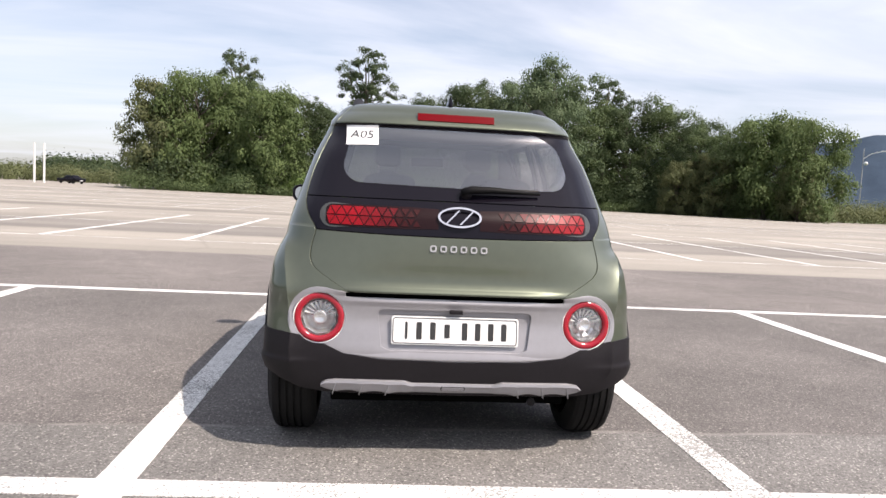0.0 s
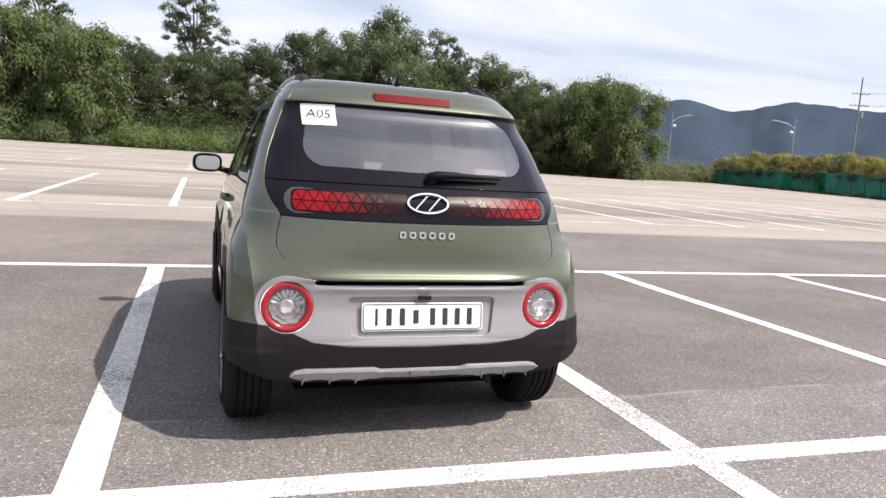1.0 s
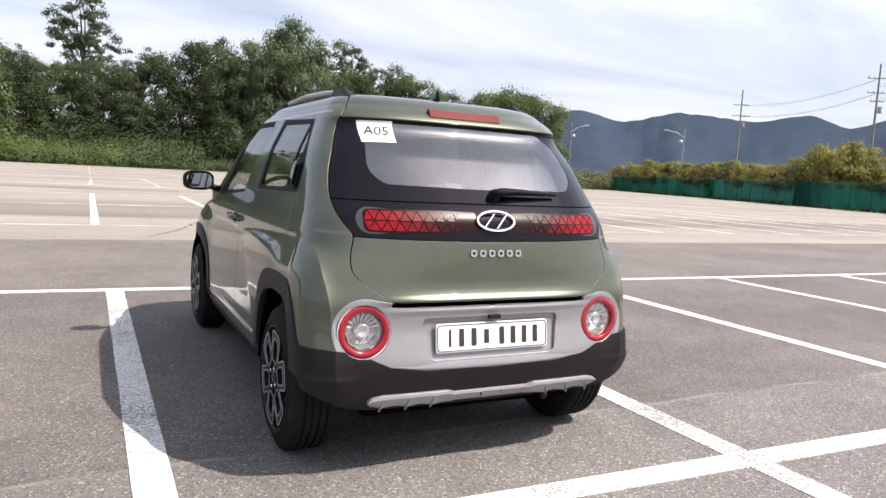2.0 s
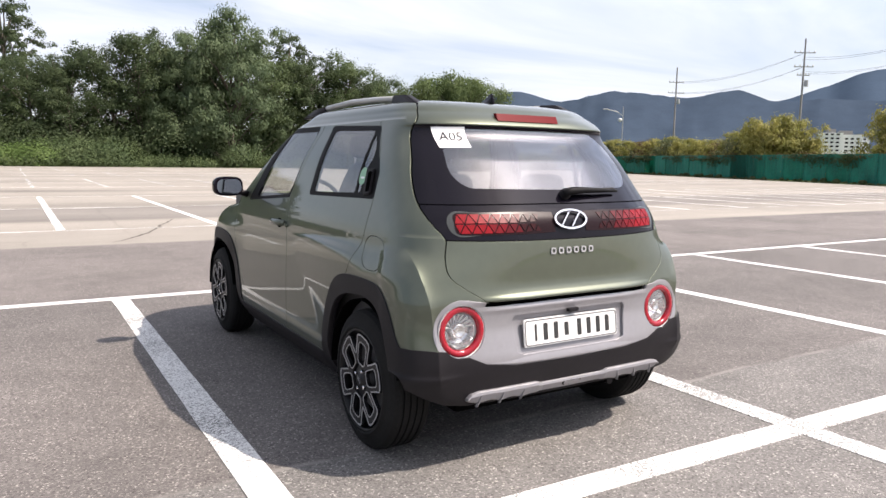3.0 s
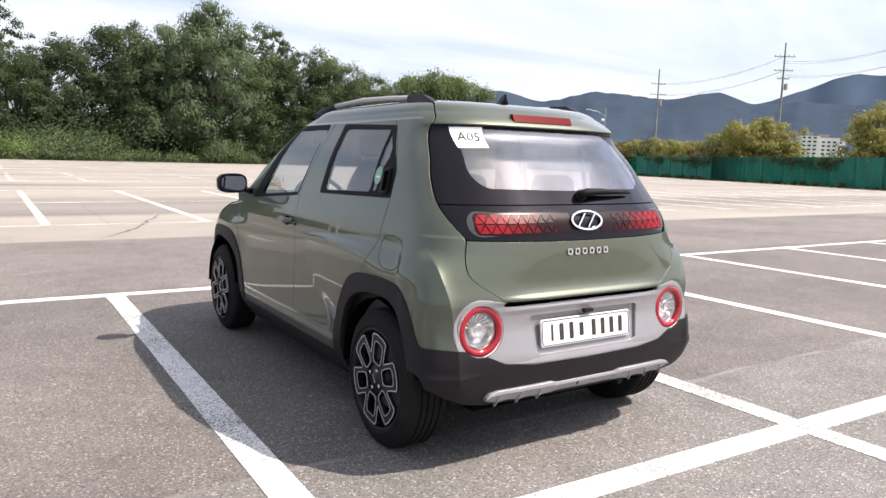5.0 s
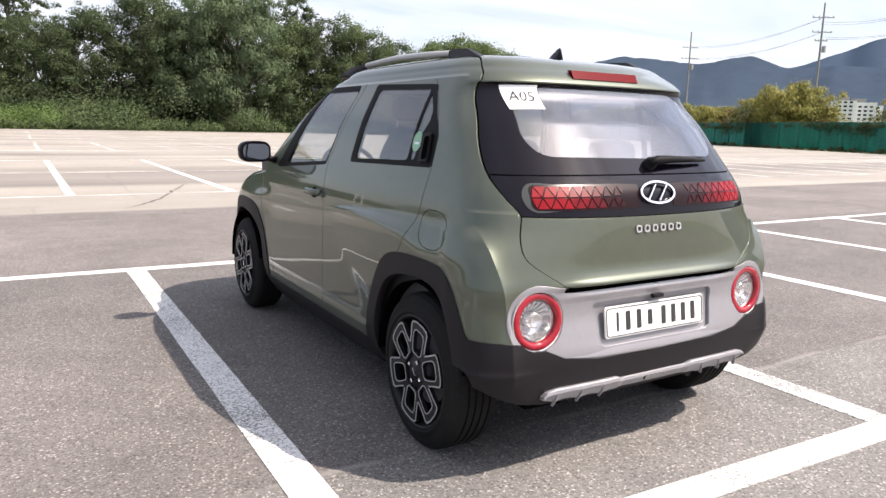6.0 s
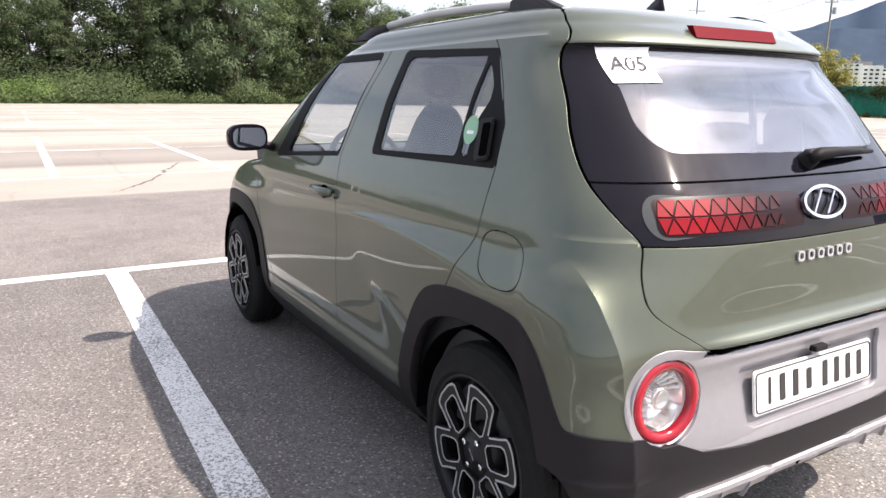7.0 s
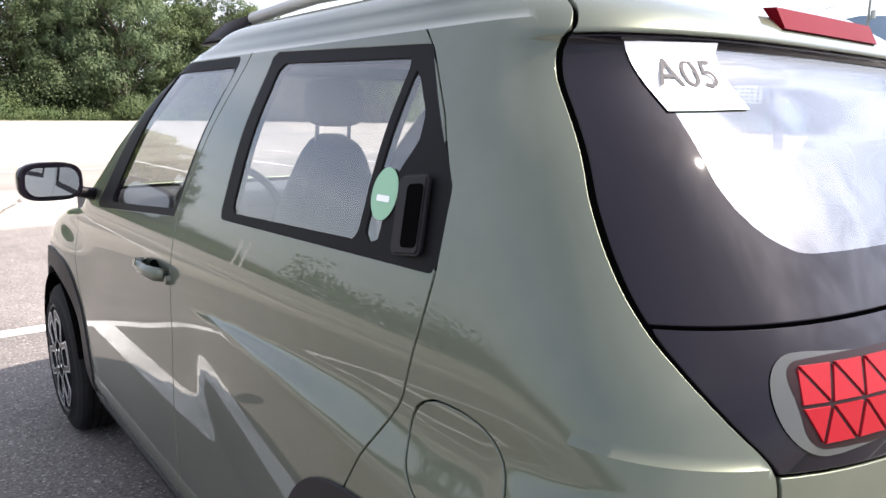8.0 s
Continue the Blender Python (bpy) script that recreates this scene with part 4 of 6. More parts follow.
def surface(s, v):
    """Points of the left half of the body. s: 0 rear centre, 1 end of rear corner, 2 start of front corner, 3 front centre. v: height, above 1.475 on over the roof."""
    s, v = np.asarray(s, float), np.asarray(v, float)
    z = np.minimum(v, ROOF)
    k = np.clip((v - ROOF) / EDGE, 0, 1)
    w, yr, ln, n, yf, fl = HALF(z), REAR(z), LENGTH(z), FULL(z), FRONT(z), FLEN(z)
    ys, ye = yr + ln, yf - fl
    a = np.clip(s, 0, 1) * math.pi / 2
    sa, ca = np.sin(a), np.cos(a)
    r = (sa**n + ca**n) ** (-1 / n)
    x1 = w * r * sa
    keep = step((x1 - 0.22) / 0.36)
    y1 = ys - ln * r * ca + (REAR_SIDE(z) - yr) * keep * step((1.0 - s) / 0.45)
    t = np.clip(s - 1, 0, 1)
    x2, y2 = w, ys + (ye - ys) * t
    b = np.clip(3 - s, 0, 1) * math.pi / 2
    sb, cb = np.sin(b), np.cos(b)
    r3 = (sb**3.2 + cb**3.2) ** (-1 / 3.2)
    x3, y3 = w * r3 * sb, ye + fl * r3 * cb
    x = np.where(s < 1, x1, np.where(s < 2, x2, x3))
    y = np.where(s < 1, y1, np.where(s < 2, y2, y3))
    # flares over the wheels, a hollow along the lower doors, a nose-ward taper
    for yy, start, amount in ((y, 0.90, 0.030), (BASE - y, 0.66, 0.028)):
        u = yy / 0.8
        f = 0.5 * (u + np.sqrt(u * u + 0.03))
        reach = start - 0.36 * (1 - step((z - 0.38) / 0.46))
        t = (reach - yy) / (reach - 0.02)
        if start > 0.8:
            t = np.minimum(0.5 * (t + np.sqrt(t * t + 0.0036)), 1.0)
            along = t * (2 - t)
        else:
            along = step(t)
        if start > 0.8:
            zt = 0.925 - 0.060 * f
            zb = zt - np.interp(yy, (0.0, 0.19, 0.44, 0.69, 0.9), (0.168, 0.105, 0.056, 0.022, 0.018))
        else:
            zt, zb = 0.935 - 0.088 * f, 0.752 + 0.035 * f
        x = x + amount * along * step((zt - z) / np.maximum(zt - zb, 0.016)) * step((z - 0.20) / 0.25) * (x / w)
    along = step((y - 0.42) / 0.12) * step((2.0 - y) / 0.15)
    x = x + 0.008 * along * step((0.385 - z) / 0.024) * (x / w)
    x = x - 0.05 * np.clip((y - 1.9) / 1.1, 0, 1) ** 2 * (x / w)
    # a soft ledge round the bumper corner
    ledge = 0.011 * step((0.445 - z) / 0.035) * step((z - 0.22) / 0.14) * step((s - 0.36) / 0.14) * step((0.98 - s) / 0.30)
    x = x + ledge * np.sin(np.clip(s, 0, 1) * math.pi / 2); y = y - ledge * np.cos(np.clip(s, 0, 1) * math.pi / 2)
    # a crest down the rear corner of the wing
    fade = crest_rise(z) * step((1 - s) / 0.15)
    off = x - CREST(z)
    bump = np.exp(-np.sqrt(off * off + 0.0003 ** 2) / np.where(off > 0, 0.075, 0.027)) * fade
    x = x + 0.72 * bump; y = y - 0.70 * bump
    # roof
    x = x * (1 - k)
    y = y + (0.75 - y) * k
    crown = 0.044 * (1 - (1 - k) ** 16) + 0.026 * np.clip(1 - ((y - 0.65) / 0.85) ** 2, 0, 1) * (1 - (1 - k) ** 3)
    return np.stack([-x, y, z + crown], -1)


def surface_normal(s, v):
    e = 1.5e-4
    s = np.asarray(s, float); v = np.asarray(v, float)
    du = surface(np.minimum(s + e, 3), v) - surface(np.maximum(s - e, 0), v)
    dv = surface(s, np.minimum(v + e, ROOF + EDGE * 0.999)) - surface(s, np.maximum(v - e, 0.2))
    nrm = np.cross(dv, du)
    ln = np.linalg.norm(nrm, axis=-1, keepdims=True)
    return nrm / np.maximum(ln, 1e-12)


class Skin:
    """Cells of the surface in (s, v), which are cut along curves into the panels."""
    def __init__(self, ss, vs):
        self.st = [(a, b) for b in vs for a in ss]
        n = len(ss)
        self.ridge = set()
        self.all = [[j * n + i, j * n + i + 1, (j + 1) * n + i + 1, (j + 1) * n + i] for j in range(len(vs) - 1) for i in range(n - 1)]

    def split(self, cells, f):
        """The cells parted into those where f < 0 and the rest; f takes arrays of x (positive outward), y, z."""
        ids = sorted({i for c in cells for i in c})
        if not ids:
            return [], []
        at = np.array([self.st[i] for i in ids])
        p = surface(at[:, 0], at[:, 1])
        val = dict(zip(ids, np.asarray(f(-p[:, 0], p[:, 1], p[:, 2]), float)))
        edge, inner, outer = {}, [], []

        def cross(i, j):
            key = (min(i, j), max(i, j))
            if key not in edge:
                a, b = np.array(self.st[key[0]]), np.array(self.st[key[1]])
                fa, fb = val[key[0]], val[key[1]]
                lo, hi = 0.0, 1.0
                t = fa / (fa - fb)
                for _ in range(5):
                    q = a + (b - a) * t
                    pt = surface(q[0], q[1])
                    fv = float(np.asarray(f(np.array([-pt[0]]), np.array([pt[1]]), np.array([pt[2]])))[0])
                    if abs(fv) < 2e-5:
                        break
                    if (fv < 0) == (fa < 0): lo, flo = t, fv
                    else: hi, fhi = t, fv
                    t = (lo + hi) / 2
                q = a + (b - a) * t
                self.st.append((float(q[0]), float(q[1])))
                edge[key] = len(self.st) - 1
                val[edge[key]] = 0.0
            return edge[key]

        for c in cells:
            neg = [val[i] < 0 for i in c]
            if all(neg):
                inner.append(c)
            elif not any(neg):
                outer.append(c)
            else:
                a, b = [], []
                for k, i in enumerate(c):
                    j = c[(k + 1) % len(c)]
                    (a if neg[k] else b).append(i)
                    if neg[k] != (val[j] < 0):
                        m = cross(i, j)
                        a.append(m); b.append(m)
                for piece, to in ((a, inner), (b, outer)):
                    if len(piece) >= 3:
                        to.append(piece)
        return inner, outer

    def strip(self, cells, f, half):
        """Cells within half of the curve f = 0 (the gap), and the cells on either side."""
        neg, rest = self.split(cells, lambda x, y, z: f(x, y, z) + half)
        gap, pos = self.split(rest, lambda x, y, z: f(x, y, z) - half)
        return neg, gap, pos

    def mesh(self, name, cells, mats, lift=0.0, rim=0.010, side=-1, both=False):
        """A panel of the cells, with turned-in edges, on the left (side -1), the right (1), or both."""
        verts, faces, normals = [], [], []
        ids = sorted({i for c in cells for i in c})
        at = np.array([self.st[i] for i in ids]) if ids else np.zeros((0, 2))
        p, nr = surface(at[:, 0], at[:, 1]), surface_normal(at[:, 0], at[:, 1])
        num = {i: k for k, i in enumerate(ids)}
        # on the ridge each side keeps its own normals
        sharp = {}
        for i in ids:
            if i in self.ridge:
                s0, v0 = self.st[i]
                sharp[i] = [surface_normal(np.array([s0 + d]), np.array([v0]))[0] for d in (-0.003, 0.003)]
        count, centre = {}, {}
        soft_edge = min(0.0013, abs(rim) * 0.4)
        for c in cells:
            mid = p[[num[i] for i in c]].mean(0)
            for k, i in enumerate(c):
                centre[(min(i, c[(k + 1) % len(c)]), max(i, c[(k + 1) % len(c)]))] = mid
                j = c[(k + 1) % len(c)]
                count.setdefault((min(i, j), max(i, j)), []).append((i, j))
        for sg in ((-1, 1) if both else (side,)):
            base = len(verts)
            flip = np.array([1, 1, 1]) if sg < 0 else np.array([-1, 1, 1])
            pp, nn = p * flip, nr * flip
            pp = pp + nn * lift
            verts += [tuple(q) for q in pp]
            inn = {}
            for c in cells:
                f = [base + num[i] for i in c]
                nf = [tuple(nn[num[i]]) for i in c]
                if sharp:
                    if any(i in sharp for i in c):
                        mid = surface(np.mean([self.st[i][0] for i in c]), np.mean([self.st[i][1] for i in c]))
                        out = int(-mid[0] > ridge(mid[2]))
                        nf = [tuple(sharp[i][out] * flip) if i in sharp else q for i, q in zip(c, nf)]
                if sg < 0:
                    f.reverse(); nf.reverse()
                faces.append(f); normals += nf
            if abs(rim) > 0:
                edge, away = [], {}
                for key, uses in count.items():
                    if len(uses) != 1:
                        continue
                    i, j = uses[0]
                    if abs(p[num[i]][0]) < 1e-5 and abs(p[num[j]][0]) < 1e-5:
                        continue
                    d = np.cross(p[num[j]] - p[num[i]], nr[num[i]])
                    d = d / max(np.linalg.norm(d), 1e-12)
                    if np.dot(d, p[num[i]] - centre[key]) < 0:
                        d = -d
                    edge.append((i, j))
                    for q in (i, j):
                        away[q] = away.get(q, 0) + d
                for q, d in away.items():
                    d = d / max(np.linalg.norm(d), 1e-9) * flip
                    n0, at0 = nn[num[q]], pp[num[q]]
                    turn = (n0 * 0.5 + d * 0.87)
                    inn[q] = (len(verts), len(verts) + 1, tuple(turn), tuple(d))
                    verts.append(tuple(at0 + d * soft_edge - n0 * soft_edge * 0.9))
                    verts.append(tuple(at0 + d * soft_edge - n0 * rim))
                for i, j in edge:
                    (a1, a2, at, ad), (b1, b2, bt, bd) = inn[i], inn[j]
                    for f, nf in (([base + num[j], base + num[i], a1, b1], [tuple(nn[num[j]]), tuple(nn[num[i]]), at, bt]), ([b1, a1, a2, b2], [bt, at, ad, bd])):
                        if sg < 0:
                            f.reverse(); nf.reverse()
                        faces.append(f); normals += nf
        me = mesh_of(name, verts, faces, mats, True)
        if len(me.loops) == len(normals):
            me.normals_split_custom_set(normals)
        return me


def between(table, x):
    xs = [k[0] for k in table]; ys = [k[1] for k in table]
    return np.interp(x, xs, ys)


SS = [0.47 * i / 18 for i in range(18)] + [0.47 + 0.004 * i for i in range(50)] + [0.67 + 0.33 * i / 22 for i in range(22)] + [1 + i / 70 for i in range(70)] + [2 + i / 16 for i in range(17)]
VS = [0.20 + 0.015 * i for i in range(26)] + [0.59 + 0.010 * i for i in range(36)] + [0.95 + 0.015 * i for i in range(35)] + [1.475 + EDGE * k for k in (0, 0.012, 0.026, 0.042, 0.062, 0.09, 0.14, 0.20, 0.28, 0.38, 0.5, 0.65, 0.8, 0.93, 0.999)]
skin = Skin(SS, VS)
gaps = {}

# curves of the panels
LAMP_X, LAMP_Z = 0.551, 0.592
HATCH_HALF = [(0.68, 0.420), (0.711, 0.455), (0.725, 0.478), (0.751, 0.522), (0.780, 0.566), (0.80, 0.588), (0.82, 0.598), (0.85, 0.599), (0.88, 0.596), (0.92, 0.586), (0.946, 0.579), (0.972, 0.598), (0.985, 0.609), (1.022, 0.627), (1.062, 0.636), (1.104, 0.634), (1.15, 0.626), (1.204, 0.613), (1.281, 0.586), (1.349, 0.560), (1.41, 0.535)]
REAR_SEAM = [(0.30, 0.40), (0.60, 0.265), (0.64, 0.225), (0.90, 0.078), (0.92, 0.072), (1.08, 0.056), (1.20, 0.060), (1.30, 0.120), (1.40, 0.205), (1.45, 0.26)]
MID_SEAM = [(0.25, 1.00), (0.32, 1.015), (0.55, 1.03), (0.75, 1.035), (0.90, 1.065), (1.04, 1.078), (1.06, 1.075), (1.44, 0.895)]
FENDER_SEAM = [(0.25, 1.78), (0.39, 1.835), (0.55, 1.97), (0.67, 2.03), (0.80, 2.06), (0.93, 2.09), (0.985, 2.05), (1.0, 1.86), (1.43, 1.46)]


hatch_edge = calm(lambda z: between(HATCH_HALF, z), 0.011, 1.60)


def f_hatch(x, y, z):
    return np.maximum.reduce([x - hatch_edge(z), 0.698 - z, z - 1.404, y - 0.45])


ARCH = [(0.385, 0.10), (0.372, 0.38), (0.290, 0.575), (0.170, 0.650), (-0.080, 0.668), (-0.175, 0.630), (-0.230, 0.555), (-0.290, 0.40), (-0.345, 0.10)]
CLAD = [(0.480, 0.10), (0.465, 0.36), (0.430, 0.47), (0.325, 0.655), (0.260, 0.712), (0.155, 0.738), (-0.145, 0.740), (-0.225, 0.702), (-0.278, 0.640), (-0.330, 0.545), (-0.360, 0.515), (-0.50, 0.50), (-0.50, 0.10)]


def eased(pts, times=2):
    """An outline with its corners cut round."""
    for _ in range(times):
        pts = [q for a, b in zip(pts, pts[1:] + pts[:1]) for q in ((0.75 * a[0] + 0.25 * b[0], 0.75 * a[1] + 0.25 * b[1]), (0.25 * a[0] + 0.75 * b[0], 0.25 * a[1] + 0.75 * b[1]))]
    return pts


ARCH, CLAD = eased(ARCH), eased(CLAD)


def f_arch(x, y, z):
    a = np.minimum(polygon_distance(y, z, ARCH, 0.018), polygon_distance(BASE - y, z, ARCH, 0.018))
    edge = between([(0.0, 0.286), (0.517, 0.290), (0.617, 0.306), (0.70, 0.342), (0.764, 0.378), (0.785, 0.43), (0.82, 0.46)], x)
    return np.minimum(np.maximum(a, 0.4 - x), np.maximum(z - edge, y + 0.20))


def f_clad(x, y, z):
    zb = between([(0.0, 0.428), (0.30, 0.434), (0.45, 0.455), (0.55, 0.500), (0.64, 0.524), (0.70, 0.530), (0.8, 0.534)], x)
    rear = np.maximum(z - zb, y + 0.2)
    ra, rb = polygon_distance(y, z, CLAD, 0.014), polygon_distance(BASE - y, z, CLAD, 0.014)
    ra = np.maximum(ra, 0.60 - x + np.where(y < -0.3, 0.05, 0.0)); rb = np.maximum(rb, 0.50 - x)
    return np.minimum.reduce([rear, ra, rb, np.maximum(z - 0.315, y * 0 - 1), np.maximum(z - 0.536, 2.55 - y)])


def f_silver(x, y, z):
    body = np.maximum.reduce([x - LAMP_X, z - np.where(x < 0.45, 0.698, 0.705)])
    return np.maximum(np.minimum(body, np.hypot(x - LAMP_X, z - LAMP_Z) - 0.124), y + 0.1)


def f_lamp(x, y, z):
    return np.maximum(np.hypot(x - LAMP_X, z - LAMP_Z) - 0.104, y + 0.1)


def f_recess(x, y, z):
    return np.maximum(polygon_distance(x, z, [(-1, 0.493), (0.278, 0.493), (0.294, 0.614), (-1, 0.614)], 0.022), y + 0.1)


def f_spoiler(x, y, z):
    return np.maximum.reduce([1.404 - z, y - 0.075, x - (0.541 - 0.75 * (z - 1.404))])


def f_clear(x, y, z):
    return np.maximum(polygon_distance(x, z, [(-1, 1.200), (0.405, 1.222), (0.392, 1.290), (0.355, 1.310), (-1, 1.315)], 0.080), y - 0.3)


def f_side_frame(x, y, z):
    a = polygon_distance(y, z, [(0.762, 1.408), (0.222, 1.390), (0.076, 1.20), (0.073, 1.100), (0.800, 1.083)], 0.018)
    return np.maximum(a, 0.45 - x)


def f_rear_pane(x, y, z):
    return np.maximum(polygon_distance(y, z, [(0.722, 1.388), (0.262, 1.376), (0.277, 1.112), (0.752, 1.097)], 0.012), 0.45 - x)


def f_quarter_pane(x, y, z):
    return np.maximum(polygon_distance(y, z, [(0.226, 1.362), (0.172, 1.300), (0.166, 1.262), (0.206, 1.200), (0.214, 1.108), (0.241, 1.107)], 0.006), 0.45 - x)


def f_front_frame(x, y, z):
    return np.maximum(polygon_distance(y, z, [(0.972, 1.412), (1.435, 1.412), (1.812, 1.000), (1.112, 1.052)], 0.016), 0.40 - x)


def f_front_pane(x, y, z):
    return np.maximum(polygon_distance(y, z, [(0.990, 1.386), (1.385, 1.386), (1.665, 1.030), (1.124, 1.070)], 0.016), 0.40 - x)


def f_screen(x, y, z):
    return np.maximum.reduce([x - (0.625 - 0.32 * (z - 1.0)), 1.015 - z, z - 1.425, 1.2 - y])


def f_cap(x, y, z):
    p = 2.6
    u, w = (y + 0.055) - 0.25 * (z - 0.863), z - 0.863
    return np.maximum((np.abs(u / 0.096) ** p + np.abs(w / 0.069) ** p) ** (1 / p) * 0.08 - 0.08, 0.4 - x)


rest = skin.all
hole, rest = skin.split(rest, f_arch)
# tailgate
hatch, g, rest = skin.strip(rest, f_hatch, 0.0032); gaps.setdefault("tailgate_seal", []).extend(g)
sill_gap, rest = skin.split(rest, lambda x, y, z: np.maximum.reduce([x - 0.452, z - 0.6985, 0.680 - z, y + 0.2])); gaps.setdefault("sill_gap", []).extend(sill_gap)
hatch_low, g, hatch_up = skin.strip(hatch, lambda x, y, z: z - 0.943 + 0.010 * (1 - (x / 0.58) ** 2), 0.003); gaps.setdefault("panel_seam", []).extend(g)
light_panel, g, glass_all = skin.strip(hatch_up, lambda x, y, z: z - 1.079, 0.003); gaps.setdefault("glass_seam", []).extend(g)
clear, frit = skin.split(glass_all, f_clear)
# spoiler
spoiler, g, rest = skin.strip(rest, f_spoiler, 0.0030); gaps.setdefault("spoiler_seam", []).extend(g)
# bumper and cladding
lamp_hole, rest = skin.split(rest, f_lamp)
clad, rest = skin.split(rest, f_clad)
silver, rest = skin.split(rest, f_silver)
recess, silver = skin.split(silver, f_recess)
bump_clad, clad = skin.split(clad, lambda x, y, z: np.maximum(y + 0.345, 0.0 * x - 1))
# windows
screen, rest = skin.split(rest, f_screen)
frame_cells, rest = skin.split(rest, f_side_frame)
rear_pane, frame_cells = skin.split(frame_cells, f_rear_pane)
quarter_pane, frame_cells = skin.split(frame_cells, f_quarter_pane)
ff_cells, rest = skin.split(rest, f_front_frame)
front_pane, ff_cells = skin.split(ff_cells, f_front_pane)
# doors
zone, rest = skin.split(rest, lambda x, y, z: np.maximum.reduce([0.45 - x, z - 1.43, y - 2.3, -y]))
behind, g, zone = skin.strip(zone, lambda x, y, z: y - between(REAR_SEAM, z), 0.0034); gaps.setdefault("door_seam", []).extend(g)
rest += behind
rear_door, g, zone = skin.strip(zone, lambda x, y, z: y - between(MID_SEAM, z), 0.0034); gaps.setdefault("door_seam", []).extend(g)
front_door, g, ahead = skin.strip(zone, lambda x, y, z: y - between(FENDER_SEAM, z), 0.0034); gaps.setdefault("door_seam", []).extend(g)
rest += ahead
# the crest down the rear corner is an edge of the mesh
zone, rest = skin.split(rest, lambda x, y, z: np.maximum.reduce([y + 0.22, z - 0.95, 0.40 - z]))
first = len(skin.st)
inside, outside = skin.split(zone, lambda x, y, z: x - ridge(z))
skin.ridge = set(range(first, len(skin.st)))
rest += inside + outside
cap, g, rest = skin.strip(rest, f_cap, 0.0027); gaps.setdefault("flap_seam", []).extend(g)
bonnet, rest = skin.split(rest, lambda x, y, z: np.maximum.reduce([0.86 - z, 2.02 - y, x - 0.60]))

car = new("car")
car.matrix_basis = pose(OFFSET, 0, 0)
tagged(car, "small khaki green city car with black cladding parked in a bay", "car")
shell = hung("body", skin.mesh("body", rest, M_PAINT, both=True, rim=0.012), car)
for seam, cells in gaps.items():
    for sd in (-1, 1):
        hung(seam, skin.mesh(seam, cells, M_GAP, lift=-0.020 if seam == "sill_gap" else -0.009, rim=0.0, side=sd), shell)
hung("bonnet", skin.mesh("bonnet", bonnet, M_PAINT, both=True), car)
hung("windscreen", skin.mesh("windscreen", screen, M_GLASS, lift=-0.003, rim=0.0, both=True), car)
for side in (-1, 1):
    d = hung("rear_door", skin.mesh("rear_door", rear_door, M_PAINT, side=side), car)
    hung("window_frame", skin.mesh("window_frame", frame_cells, M_FRAME, lift=-0.001, rim=0.016, side=side), d, "black plastic window surround")
    hung("window_pane", skin.mesh("window_pane", rear_pane, M_GLASS, lift=-0.004, rim=0.004, side=side), d)
    hung("window_pane", skin.mesh("window_pane", quarter_pane, M_GLASS, lift=-0.004, rim=0.004, side=side), d)
    d2 = hung("front_door", skin.mesh("front_door", front_door, M_PAINT, side=side), car)
    hung("window_frame", skin.mesh("window_frame", ff_cells, M_FRAME, lift=-0.001, rim=0.016, side=side), d2, "black plastic window surround")
    hung("window_pane", skin.mesh("window_pane", front_pane, M_GLASS, lift=-0.004, rim=0.004, side=side), d2)
    hung("arch_cladding", skin.mesh("arch_cladding", clad, M_BLACK, lift=0.006, rim=0.03, side=side), car, "black plastic wheel arch and sill cladding")
    if side < 0:
        hung("filler_flap", skin.mesh("filler_flap", cap, M_PAINT, side=side), car)
    else:
        hung("quarter_panel", skin.mesh("quarter_panel", cap, M_PAINT, side=side), car)
gate = hung("tailgate", skin.mesh("tailgate", hatch_low, M_PAINT, both=True), car)
hung("light_panel", skin.mesh("light_panel", light_panel, M_GLOSSBLACK, both=True), gate, "gloss black light panel")
hung("glass_border", skin.mesh("glass_border", frit, M_GLOSSBLACK, both=True, rim=0.006), gate, "black border of the rear window")
hung("rear_window", skin.mesh("rear_window", clear, M_REARGLASS, lift=0.0, rim=0.0, both=True), gate, "tinted rear window")
spo = hung("roof_spoiler", skin.mesh("roof_spoiler", spoiler, M_PAINT, both=True, rim=0.02), car)
bumper = hung("rear_bumper", skin.mesh("rear_bumper", bump_clad, M_BLACK, lift=0.006, both=True, rim=0.02), car, "black plastic rear bumper")
hung("silver_panel", skin.mesh("silver_panel", silver, M_SILVER, both=True, lift=0.002, rim=0.016), bumper, "satin silver bumper panel")
hung("plate_recess", skin.mesh("plate_recess", recess, M_SILVER, both=True, lift=-0.012, rim=0.0), bumper)


def on_rear(x, z, lift=0.0):
    """The place and outward way on the rear of the body at x across and z up."""
    lo, hi = 0.0, 1.2
    for _ in range(30):
        mid = (lo + hi) / 2
        if -surface(mid, z)[0] < abs(x): lo = mid
        else: hi = mid
    p, nr = surface(lo, z), surface_normal(lo, z)
    sx = 1 if x > 0 else -1
    p = Vector((sx * abs(p[0]), p[1], p[2])); nr = Vector((sx * abs(nr[0]), nr[1], nr[2]))
    return p + nr * lift, nr


def facing(p, nr, up=Vector((0, 0, 1))):
    """A pose at p with its y axis along the way nr out of the surface and z upright."""
    y = nr.normalized(); x = y.cross(up).normalized(); z = x.cross(y)
    m = Matrix((x, y, z)).transposed().to_4x4()
    m.translation = p
    return m


